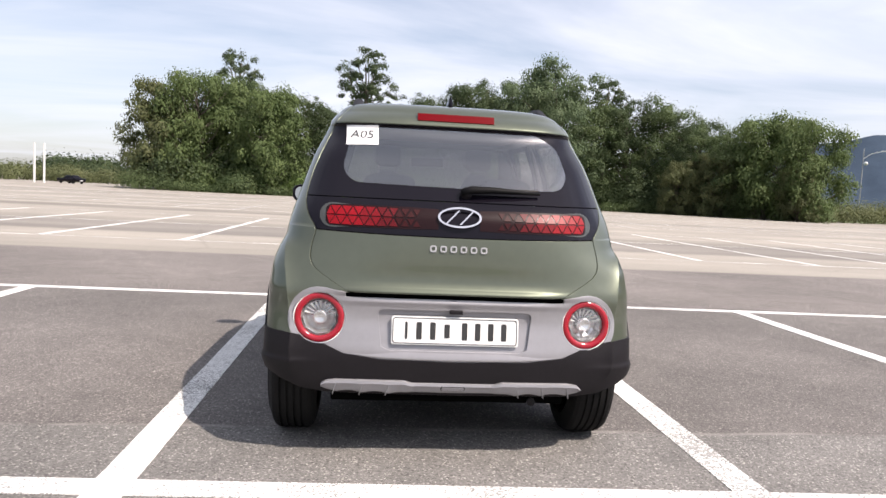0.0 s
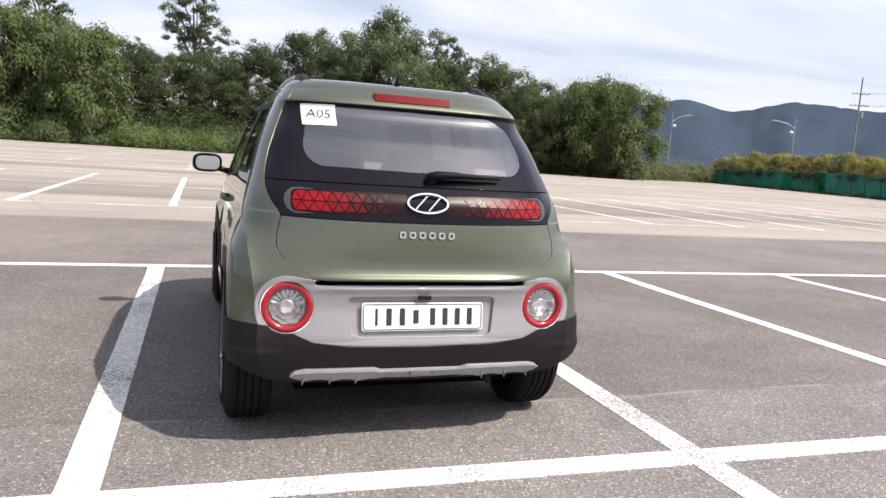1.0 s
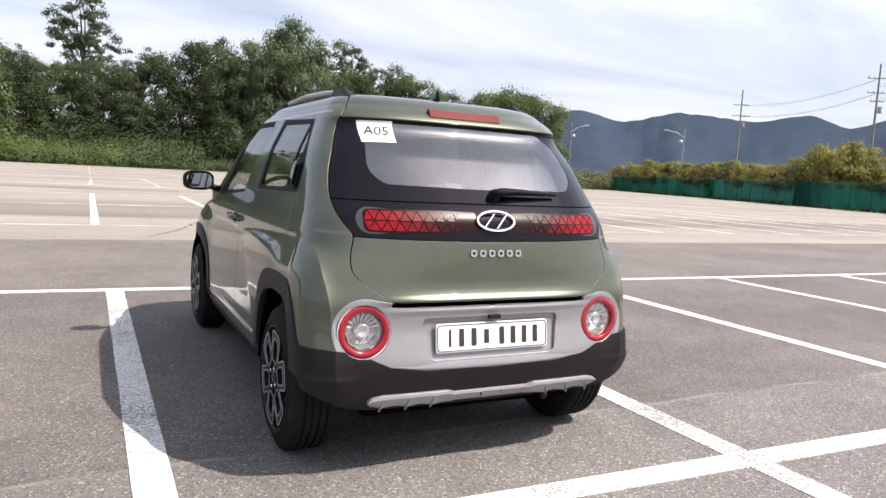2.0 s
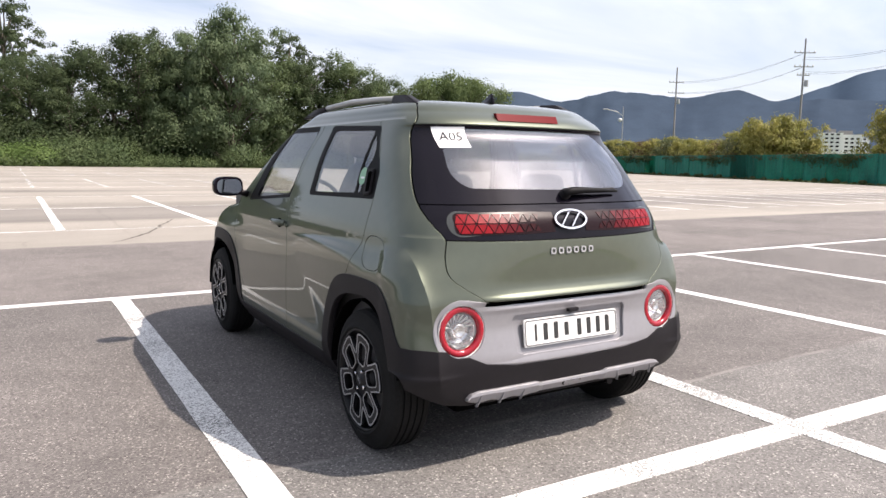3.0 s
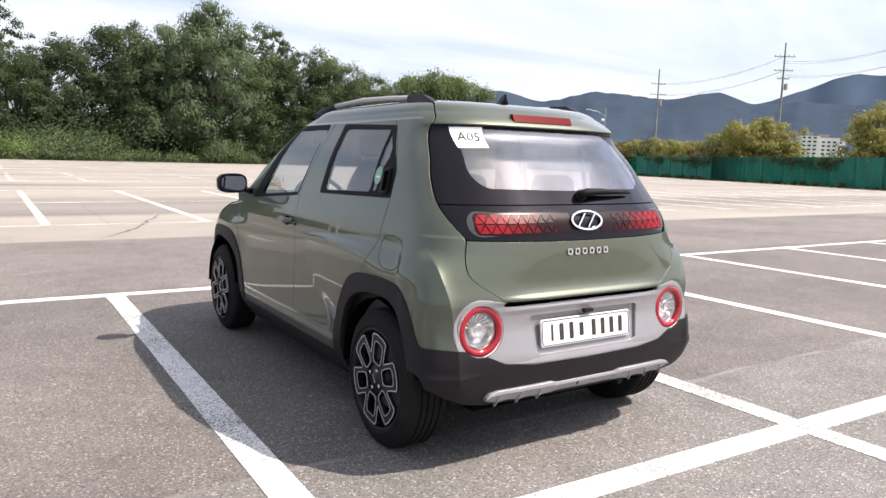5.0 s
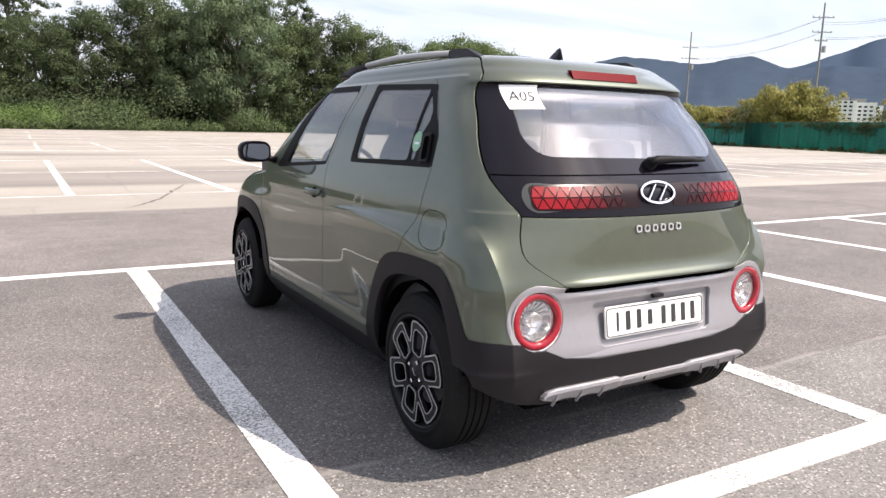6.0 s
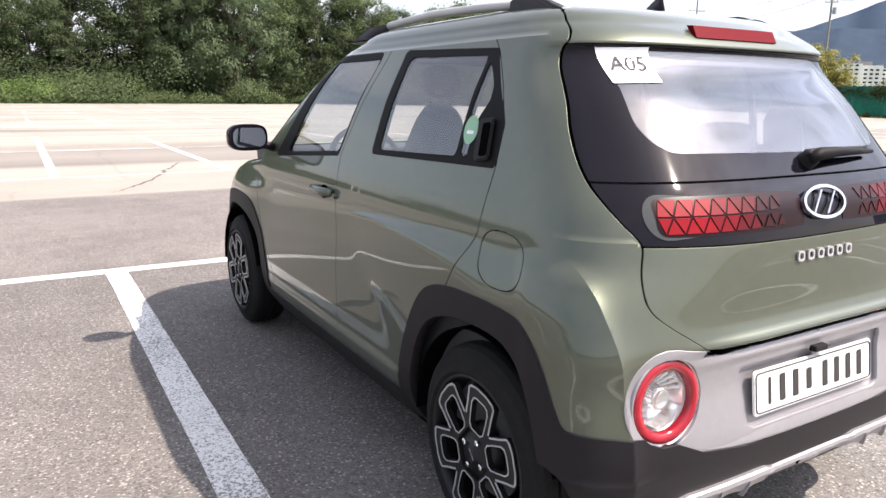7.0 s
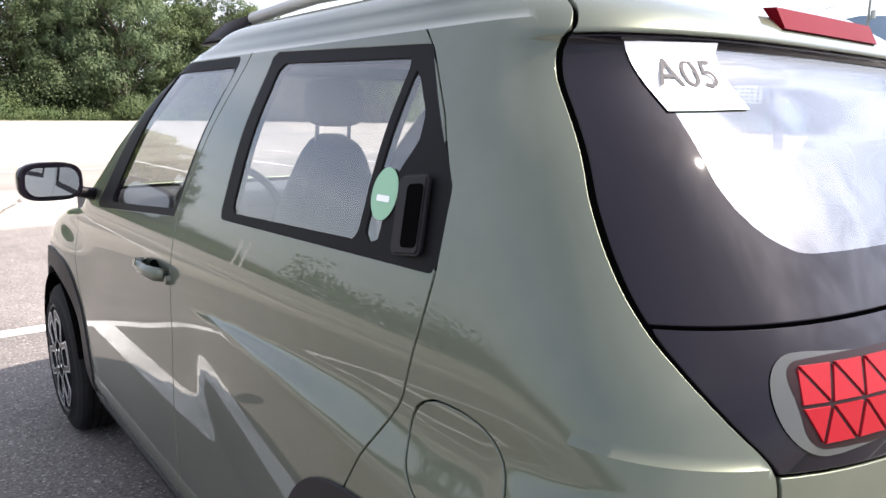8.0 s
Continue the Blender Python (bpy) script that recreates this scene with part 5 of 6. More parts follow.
def on_side(y, z, lift=0.0, side=-1):
    lo, hi = 0.8, 2.4
    for _ in range(30):
        mid = (lo + hi) / 2
        if surface(mid, z)[1] < y: lo = mid
        else: hi = mid
    p, nr = surface(lo, z), surface_normal(lo, z)
    f = 1 if side < 0 else -1
    return Vector((p[0] * f, p[1], p[2])) + lift * Vector((nr[0] * f, nr[1], nr[2])), Vector((nr[0] * f, nr[1], nr[2]))


# ---- the car: rear details ----
def plate_prism(outline, depth, bevel=0.0, segs=2):
    """A flat piece from an outline of (x, z), its front towards +y."""
    bm = bmesh.new()
    face = bm.faces.new([bm.verts.new((x, 0, z)) for x, z in outline])
    bm.normal_update()
    if face.normal.y < 0:
        face.normal_flip()
    res = bmesh.ops.extrude_face_region(bm, geom=[face])
    moved = [v for v in res["geom"] if isinstance(v, bmesh.types.BMVert)]
    bmesh.ops.translate(bm, vec=(0, depth, 0), verts=moved)
    bmesh.ops.recalc_face_normals(bm, faces=bm.faces)
    if bevel > 0:
        edges = [e for e in bm.edges if all(v in moved for v in e.verts)]
        bmesh.ops.bevel(bm, geom=edges, offset=bevel, segments=segs, affect="EDGES")
    return bm


def rounded(w, h, r, n=6):
    pts = []
    for cx, cz, a0 in ((w / 2 - r, h / 2 - r, 0), (-w / 2 + r, h / 2 - r, 90), (-w / 2 + r, -h / 2 + r, 180), (w / 2 - r, -h / 2 + r, 270)):
        for k in range(n + 1):
            a = radians(a0 + 90 * k / n)
            pts.append((cx + r * math.cos(a), cz + r * math.sin(a)))
    return pts


def ring_prism(outer, inner, depth, closed=True):
    """A flat frame between two outlines with equal point counts."""
    bm = bmesh.new()
    n = len(outer)
    o0 = [bm.verts.new((x, 0, z)) for x, z in outer]; i0 = [bm.verts.new((x, 0, z)) for x, z in inner]
    o1 = [bm.verts.new((x, depth, z)) for x, z in outer]; i1 = [bm.verts.new((x, depth, z)) for x, z in inner]
    for k in range(n if closed else n - 1):
        j = (k + 1) % n
        bm.faces.new((o1[k], o1[j], i1[j], i1[k]))
        bm.faces.new((o0[k], o0[j], o1[j], o1[k]))
        bm.faces.new((i0[j], i0[k], i1[k], i1[j]))
    bmesh.ops.recalc_face_normals(bm, faces=bm.faces)
    return bm


# round fog and reversing lamps
for side in (-1, 1):
    p, nr = on_rear(side * LAMP_X, LAMP_Z)
    nr = Vector((nr.x * 0.55, nr.y, nr.z * 0.4)).normalized()
    m = facing(p, nr) @ Matrix.Diagonal((1.07, 1, 1.07, 1))
    lamp = part("rear_lamp", lathe([(-0.064, 0.0), (-0.062, 0.056), (-0.024, 0.070), (0.000, 0.094), (0.000, 0.099), (-0.06, 0.100)], 56, "y"), M_REFLECTOR, car, "round rear lamp with a red ring", m=m, smooth=False)
    part("red_ring", lathe([(-0.014, 0.069), (-0.002, 0.070), (0.003, 0.072), (0.005, 0.082), (0.004, 0.091), (-0.003, 0.095), (-0.03, 0.096)], 56, "y"), M_RED, lamp, "red ring lens", smooth=True)
    part("chrome_bezel", lathe([(-0.02, 0.0970), (0.003, 0.0965), (0.004, 0.0995), (0.000, 0.1020), (-0.02, 0.1025)], 56, "y"), M_SILVER, lamp, smooth=True)
    cup = lathe([(-0.060, 0.0), (-0.058, 0.030), (-0.046, 0.052), (-0.016, 0.066)], 9, "y")
    part("reflector_cup", cup, M_FACET, lamp, "faceted mirror reflector")
    for k in range(9):
        a = math.pi * (k + 1) / 10
        r0, r1 = 0.030, 0.060
        part("flute", tube([(r0 * math.cos(a), -0.050, r0 * math.sin(a)), (r1 * math.cos(a), -0.022, r1 * math.sin(a))], [0.002, 0.004], 5), M_REFLECTOR, lamp)
    part("bulb", lathe([(-0.056, 0.027), (-0.020, 0.026), (-0.016, 0.022), (-0.020, 0.018), (-0.020, 0.0)], 24, "y"), M_FACET, lamp, smooth=True)
    part("cover", lathe([(-0.006, 0.070), (0.001, 0.050), (0.006, 0.025), (0.007, 0.0)], 48, "y"), M_CLEAR, lamp, smooth=True)

# number plate with plain bars
p0, n0 = on_rear(0.0001, 0.553)
plate = part("number_plate", plate_prism(rounded(0.522, 0.116, 0.012), 0.006, 0.002), M_PLATE, bumper, "white number plate", m=facing(p0 + Vector((0, -0.002, 0)), Vector((0, -1, 0.14))))
part("plate_border", ring_prism(rounded(0.510, 0.104, 0.012), rounded(0.505, 0.099, 0.011), 0.002), M_INK, plate, m=pose(0, 0.0062, 0))
xs = [-0.200, -0.148, -0.092, -0.034, 0.038, 0.092, 0.146, 0.200]
for k, bx in enumerate(xs):
    part("bar", plate_prism(rounded(0.010 if k == 0 else 0.022, 0.070 if k != 3 else 0.056, 0.004), 0.0015), M_INK, plate, m=pose(-bx, 0.0062, 0.0))
part("plate_lamp", box(0.055, 0.02, 0.016, (0, 0, 0), 0.004), M_BLACK, bumper, m=pose(0.0, p0.y - 0.004, 0.632))

# sloping ledge along the lower edge of the silver panel, running out towards the lamps
bm = bmesh.new()
cols_v = []
for i in range(73):
    x = -0.505 + 1.01 * i / 72
    thick = min(1.0, min(i, 72 - i) / 26)
    zl = between([(0.0, 0.428), (0.15, 0.429), (0.28, 0.433), (0.36, 0.440), (0.42, 0.449), (0.47, 0.462), (0.51, 0.480), (0.545, 0.497)], abs(x)) + 0.004
    tall, out = 0.008 + 0.034 * step(thick), 0.002 + 0.006 * step(thick)
    cols_v.append([bm.verts.new(on_rear(x + 1e-5, zl + tall * f, out * d)[0]) for f, d in ((1.0, 0.0), (0.85, 0.16), (0.30, 0.86), (0.15, 1.0), (0.05, 0.92), (0.0, -0.1))])
for a, b in zip(cols_v, cols_v[1:]):
    for k in range(5):
        bm.faces.new((a[k], b[k], b[k + 1], a[k + 1]))
bmesh.ops.recalc_face_normals(bm, faces=bm.faces)
part("silver_ledge", bm, M_SILVER, bumper, "silver sloping ledge below the plate", smooth=True)

# skid plate: a strip with raised ends, thin fins below it
bm = bmesh.new()
cols = 150
FINS = (0.262, 0.368, 0.475)
rows_v = []
for i in range(cols + 1):
    x = -0.535 + 1.07 * i / cols
    ax = abs(x)
    top = between([(0, 0.340), (0.17, 0.340), (0.20, 0.350), (0.48, 0.350), (0.520, 0.342), (0.535, 0.328)], ax)
    bot = between([(0, 0.296), (0.2, 0.298), (0.45, 0.302), (0.520, 0.306), (0.535, 0.314)], ax)
    near = min(abs(ax - f) for f in FINS)
    bot -= 0.008 * max(0.0, 1 - near / 0.045) ** 1.5
    out = 0.022 if ax > 0.19 else 0.022 - 0.010 * min(1, (0.19 - ax) / 0.03)
    yy = on_rear(x + 1e-5, 0.35)[0].y
    col = []
    for f, d in ((1.0, -0.02), (1.0, out - 0.006), (0.93, out), (0.72, out + 0.002), (0.66, out - 0.004), (0.12, out - 0.016), (0.0, out - 0.022), (0.0, -0.06)):
        col.append(bm.verts.new((x, yy - d, bot + (top - bot) * f)))
    if rows_v:
        for a in range(7):
            bm.faces.new((rows_v[-1][a], col[a], col[a + 1], rows_v[-1][a + 1]))
    rows_v.append(col)
bm.faces.new(rows_v[0]); bm.faces.new(rows_v[-1][::-1])
bmesh.ops.recalc_face_normals(bm, faces=bm.faces)
skid = part("skid_plate", bm, M_SILVER, bumper, "silver skid plate with fins")
for x in [-f for f in FINS] + list(FINS):
    yy = on_rear(x, 0.35)[0].y
    lean = math.copysign(0.012, x)
    fin = bmesh.new()
    spine = [(0.0, 0.018, 0.332), (0.15, 0.0195, 0.322), (0.45, 0.017, 0.310), (0.8, 0.013, 0.296), (1.0, 0.008, 0.284)]
    sect = [[fin.verts.new((x + lean * f + dx, yy - d, z)) for dx, d in ((-0.0025, out - 0.012), (-0.0012, out), (0.0012, out), (0.0025, out - 0.012))] for f, out, z in spine]
    for p, q in zip(sect, sect[1:]):
        for k in range(3):
            fin.faces.new((p[k], q[k], q[k + 1], p[k + 1]))
    fin.faces.new(sect[0]); fin.faces.new(sect[-1][::-1])
    bmesh.ops.recalc_face_normals(fin, faces=fin.faces)
    part("fin", fin, M_SILVER, skid)
yy = on_rear(0.001, 0.35)[0].y
part("tow_cover", plate_prism(rounded(0.100, 0.022, 0.009), 0.004, 0.001), M_GAP, skid, m=facing(Vector((0, yy - 0.0045, 0.319)), Vector((0, -1, -0.45))))
part("tow_slot", plate_prism(rounded(0.092, 0.016, 0.006), 0.003), M_SILVER, skid, m=facing(Vector((0, yy - 0.0070, 0.318)), Vector((0, -1, -0.45))))
for x in (-0.634, 0.634):
    p, nr = on_rear(x, 0.464, 0.002)
    part("parking_sensor", lathe([(0.001, 0.0), (0.001, 0.0075), (0.003, 0.008), (0.002, 0.0095), (-0.004, 0.0095)], 20, "y"), M_BLACK, bumper, m=facing(p, nr))

# tail light cells: two rows of triangles that fade towards the middle
for side in (-1, 1):
    def slab(name, stations, lift, mat, parent, label=""):
        bm = bmesh.new()
        rowsv = [[bm.verts.new(on_rear(side * x, 1.005 + h * k, lift)[0]) for k in (-1, -0.6, -0.2, 0.2, 0.6, 1)] for x, h in stations]
        for a, b in zip(rowsv, rowsv[1:]):
            for k in range(5):
                bm.faces.new((a[k], b[k], b[k + 1], a[k + 1]))
        bmesh.ops.recalc_face_normals(bm, faces=bm.faces)
        return part(name, bm, mat, parent, label, smooth=True)
    arc = [math.pi / 2 * i / 14 for i in range(15)]
    unit = slab("tail_lamp", [(0.44, 0.044), (0.48, 0.047), (0.505, 0.049)] + [(0.520 + 0.049 * math.sin(a), max(0.0005, 0.049 * math.cos(a))) for a in arc], 0.0015, M_LAMPGREY, car, "tail lamp with red triangular cells")
    slab("chamber", [(0.085, 0.040), (0.2, 0.044), (0.28, 0.044), (0.36, 0.044), (0.42, 0.044), (0.46, 0.044), (0.50, 0.043)] + [(0.520 + 0.024 * math.sin(a), 0.020 + 0.022 * math.cos(a)) for a in arc], 0.0019, M_LAMPDARK, unit)
    step_x, hh = 0.0470, 0.0385
    for row in (0, 1):
        for k in range(16):
            x = 0.528 - step_x * 0.5 * k
            up = k % 2 == 0
            z0, z1 = (1.005, 1.005 + hh) if row else (1.005, 1.005 - hh)
            base_z, tip_z = (z0, z1) if up else (z1, z0)
            fade = (x - 0.16) / 0.37
            tri = [(x - step_x * 0.5, base_z), (x + step_x * 0.5, base_z), (x, tip_z)]
            if k == 0:
                tri[1] = (x + step_x * 0.30, base_z)
            cx, cz = sum(t[0] for t in tri) / 3, sum(t[1] for t in tri) / 3
            grow = 0.88 if fade > 0.4 else 0.62 + 0.65 * fade
            cell = bmesh.new()
            lo = [cell.verts.new(on_rear(side * (cx + (tx - cx) * grow), cz + (tz - cz) * grow, 0.0020)[0]) for tx, tz in tri]
            hi = [cell.verts.new(on_rear(side * (cx + (tx - cx) * grow * 0.93), cz + (tz - cz) * grow * 0.93, 0.0040)[0]) for tx, tz in tri]
            cell.faces.new(hi)
            for a in range(3):
                b = (a + 1) % 3
                cell.faces.new((lo[a], lo[b], hi[b], hi[a]))
            bmesh.ops.recalc_face_normals(cell, faces=cell.faces)
            part("cell", cell, M_CELL if fade > 0.62 else M_REDMID if fade > 0.45 else M_REDDIM if fade > 0.25 else M_REDDARK, unit)

# emblem: a chrome oval with a slanted band, and a row of chrome bars for the name
p, nr = on_rear(0.0001, 1.013, 0.004)
m = facing(p, Vector((0, nr.y, nr.z)))
oval = [(0.090 * math.cos(a), 0.045 * math.sin(a)) for a in (2 * math.pi * k / 48 for k in range(48))]
oval_in = [(0.081 * math.cos(a), 0.037 * math.sin(a)) for a in (2 * math.pi * k / 48 for k in range(48))]
emblem = part("emblem", ring_prism(oval, oval_in, 0.008), M_CHROME, gate, "chrome oval emblem", m=m)
for x0 in (-0.030, 0.030):
    part("stroke", plate_prism([(x0 + 0.032, -0.031), (x0 + 0.024, -0.031), (x0 - 0.032, 0.031), (x0 - 0.024, 0.031)], 0.007, 0.0015), M_CHROME, emblem)
for k in range(6):
    x = -0.104 + 0.0415 * k
    q, nq = on_rear(x + 1e-4, 0.887, 0.001)
    part("bar", ring_prism(rounded(0.027, 0.027, 0.009, 4), rounded(0.015, 0.015, 0.004, 4), 0.005), M_MACHINED, gate, "chrome bar of the lettering", m=facing(q, nq))

# high brake lamp, wiper
bm = bmesh.new()
rowsv = []
for i in range(17):
    x = -0.172 + 0.344 * i / 16
    foot = on_rear(x + 1e-5, 1.428, 0.004)[0]
    rowsv.append([bm.verts.new((x, foot.y + d, z)) for z, d in ((1.430, 0.012), (1.4315, 0.001), (1.464, 0.018), (1.4655, 0.040))])
for a, b in zip(rowsv, rowsv[1:]):
    for k in range(3):
        bm.faces.new((a[k], b[k], b[k + 1], a[k + 1]))
bm.faces.new(rowsv[0]); bm.faces.new(rowsv[-1][::-1])
bmesh.ops.recalc_face_normals(bm, faces=bm.faces)
part("brake_lamp", bm, M_REDLAMP, spo, "red high brake lamp")
pts = []
for k, (x, z, d, r) in enumerate(((0.010, 1.106, 0.018, 0.016), (0.05, 1.113, 0.030, 0.018), (0.14, 1.117, 0.028, 0.014), (0.24, 1.117, 0.024, 0.010), (0.344, 1.117, 0.018, 0.006))):
    pts.append((on_rear(x, z, d)[0], r))
wiper = part("wiper", tube([q for q, _ in pts], [r for _, r in pts], 8, flat=1.0), M_FRAME, gate, "black rear wiper arm", smooth=True)
part("wiper_blade", tube([on_rear(x, 1.132, 0.010)[0] for x in (0.04, 0.12, 0.19, 0.27, 0.342)], 0.006, 6), M_BLACK, wiper)
part("wiper_boss", lathe([(-0.01, 0.026), (0.02, 0.024), (0.032, 0.016), (0.034, 0)], 20, "y"), M_BLACK, wiper, m=facing(*on_rear(0.030, 1.112, 0.0)), smooth=True)

# ---- the car: wheels ----
TURNED = -18


def wheel(m):
    """A wheel whose outer face looks towards -x."""
    root = new("wheel"); root.parent = car; root.matrix_basis = m
    w = 0.205
    prof = [(0.0, 0.222), (-0.006, 0.232), (0.004, 0.250), (0.010, 0.272), (0.020, 0.292), (0.035, 0.302)]
    for g0 in (0.055, 0.085, 0.115, 0.145):
        prof += [(g0 - 0.005, 0.3045), (g0 - 0.004, 0.296), (g0 + 0.004, 0.296), (g0 + 0.005, 0.3045)]
    prof += [(w - 0.035, 0.302), (w - 0.02, 0.292), (w - 0.008, 0.262), (w, 0.225), (w - 0.01, 0.215)]
    part("tyre", lathe(prof, 64, "x"), M_TYRE, root, "black rubber tyre", smooth=False)
    rim = part("rim", lathe([(0.004, 0.224), (-0.002, 0.218), (0.004, 0.211), (0.030, 0.205), (0.16, 0.195), (0.19, 0.215)], 64, "x"), M_RIM, root, "black and machined alloy rim", smooth=True)
    # added near-black disc for the shade in the open space behind the spokes
    part("spoke_gap_shade", lathe([(0.075, 0.0), (0.075, 0.200)], 40, "x"), M_GAP, rim)
    part("brake_disc", lathe([(0.060, 0.05), (0.060, 0.135), (0.068, 0.135)], 40, "x"), M_TRIM, rim)
    part("hub", lathe([(0.045, 0.085), (0.016, 0.078), (0.006, 0.055), (0.004, 0.030), (0.000, 0.028), (0.000, 0.0)], 40, "x"), M_RIM, rim, smooth=True)
    part("centre_cap", lathe([(0.001, 0.025), (-0.003, 0.022), (-0.004, 0.0)], 24, "x"), M_RIM, rim, smooth=True)
    part("cap_mark", plate_prism([(-0.009, -0.016), (-0.003, -0.017), (0.009, 0.016), (0.003, 0.017)], 0.0015), M_CHROME, rim, m=pose(-0.004, 0, 0) @ Matrix(((0, -1, 0, 0), (1, 0, 0, 0), (0, 0, 1, 0), (0, 0, 0, 1))))
    for k in range(4):
        a = radians(45 + 90 * k)
        part("wheel_nut", lathe([(0.010, 0.009), (-0.004, 0.009), (-0.006, 0.005), (-0.006, 0)], 6, "x"), M_CHROME, rim, m=pose(0, 0.046 * math.cos(a), 0.046 * math.sin(a)))
    outer = [(-0.040, 0.066), (-0.058, 0.103), (-0.059, 0.150), (-0.062, 0.184), (-0.053, 0.196), (-0.025, 0.203), (0.025, 0.203), (0.053, 0.196), (0.062, 0.184), (0.059, 0.150), (0.058, 0.103), (0.040, 0.066)]
    hole = [(-0.020, 0.075), (-0.031, 0.086), (-0.034, 0.110), (-0.036, 0.150), (-0.030, 0.164), (-0.018, 0.169), (0.018, 0.169), (0.030, 0.164), (0.036, 0.150), (0.034, 0.110), (0.031, 0.086), (0.020, 0.075)]
    inset = [(x - math.copysign(0.0055, x) if abs(x) > 0.03 else x, z - (0.0055 if z > 0.19 else 0.0)) for x, z in outer]
    around = [(x * 1.11, 0.121 + (z - 0.121) * 1.075) for x, z in hole]
    for k in range(6):
        turn = Matrix.Rotation(radians(30 + 60 * k), 4, "X") @ Matrix(((0, -1, 0, 0), (1, 0, 0, 0), (0, 0, 1, 0), (0, 0, 0, 1)))
        part("spoke", ring_prism(outer, hole, 0.016), M_RIM, rim, m=pose(0.014 + 0.0001 * k, 0, 0) @ turn)
        part("spoke_edge", ring_prism(outer[1:11], inset[1:11], 0.0018, False), M_MACHINED, rim, "machined silver spoke edge", m=pose(-0.0018, 0, 0) @ turn)
        part("spoke_lip", ring_prism(around, hole, 0.0016), M_MACHINED, rim, "thin machined lip", m=pose(-0.0018, 0, 0) @ turn)
    return root


wheel(pose(-0.773, 0, WHEEL_R, TURNED))
wheel(pose(-0.773, BASE, WHEEL_R, TURNED))
wheel(pose(0.773, 0, WHEEL_R, 0, 0, 180))
wheel(pose(0.773, BASE, WHEEL_R, 0, 0, 180))
for y in (0.0, BASE):
    for s in (-1, 1):
        bm = bmesh.new()
        ringsv = []
        for i in range(25):
            a = math.pi * (i / 24 * 0.92 + 0.0)
            ringsv.append([bm.verts.new((s * xx, y + 0.340 * math.cos(a), WHEEL_R + 0.352 * math.sin(a))) for xx in (0.765, 0.50)] + [bm.verts.new((s * 0.5, y, WHEEL_R))])
        for a, b in zip(ringsv, ringsv[1:]):
            bm.faces.new((a[0], b[0], b[1], a[1])); bm.faces.new((a[1], b[1], b[2], a[2]))
        bmesh.ops.remove_doubles(bm, verts=bm.verts, dist=1e-5)
        bmesh.ops.solidify(bm, geom=bm.faces[:], thickness=0.004)
        part("wheel_arch_liner", bm, M_GAP, car)
bm = box(1.36, 1.55, 0.05, (0, 1.2, 0.215), 0.01)
box(1.0, 3.2, 0.05, (0, 1.25, 0.245), 0.01, bm=bm)
part("underbody", bm, M_GAP, car)
part("exhaust_tip", tube([(0.36, -0.20, 0.235), (0.36, -0.36, 0.230)], 0.018, 16), M_BLACK, car)

# ---- the car: roof rails, aerial, mirrors, handles ----
for s in (-1, 1):
    rail = new("roof_rail"); rail.parent = car
    tagged(rail, "roof rail with black feet and a silver bar")
    part("rail_bar", tube([(s * 0.440, 0.25, 1.536), (s * 0.446, 0.50, 1.547), (s * 0.448, 0.80, 1.553), (s * 0.444, 1.15, 1.540)], 0.0155, 10, flat=0.95), M_RAIL, rail, "silver bar", smooth=True)
    for y0, tip, top in ((0.03, 0.32, 1.556), (1.50, 1.16, 1.548)):
        bm = bmesh.new()
        outline = [(y0, 1.490 if y0 < 1 else 1.490), (y0 + (tip - y0) * 0.25, 1.515), (y0 + (tip - y0) * 0.55, top - 0.006), (tip, top), (tip, 1.490)]
        for dx in (-0.024, 0.024):
            f = bm.faces.new([bm.verts.new((s * 0.442 + dx * (0.75 if z > 1.52 else 1.15), y, z)) for y, z in outline])
        bm.verts.ensure_lookup_table()
        n5 = len(outline)
        for k in range(n5):
            j = (k + 1) % n5
            bm.faces.new((bm.verts[k], bm.verts[j], bm.verts[n5 + j], bm.verts[n5 + k]))
        bmesh.ops.recalc_face_normals(bm, faces=bm.faces)
        bmesh.ops.bevel(bm, geom=bm.edges[:], offset=0.006, segments=3, affect="EDGES")
        part("rail_foot", bm, M_BLACK, rail, "black plastic foot", smooth=True)
bm = bmesh.new()
outline = [(0.28, 1.515), (0.235, 1.528), (0.195, 1.552), (0.165, 1.582), (0.150, 1.582), (0.135, 1.510)]
for dx in (-0.012, 0.012):
    bm.faces.new([bm.verts.new((dx * (0.4 if z > 1.56 else 1.2), y, z)) for y, z in outline])
bm.verts.ensure_lookup_table()
for k in range(6):
    j = (k + 1) % 6
    bm.faces.new((bm.verts[k], bm.verts[j], bm.verts[6 + j], bm.verts[6 + k]))
bmesh.ops.recalc_face_normals(bm, faces=bm.faces)
bmesh.ops.bevel(bm, geom=bm.edges[:], offset=0.004, segments=2, affect="EDGES")
part("shark_fin_aerial", bm, M_GLOSSBLACK, car, smooth=True)

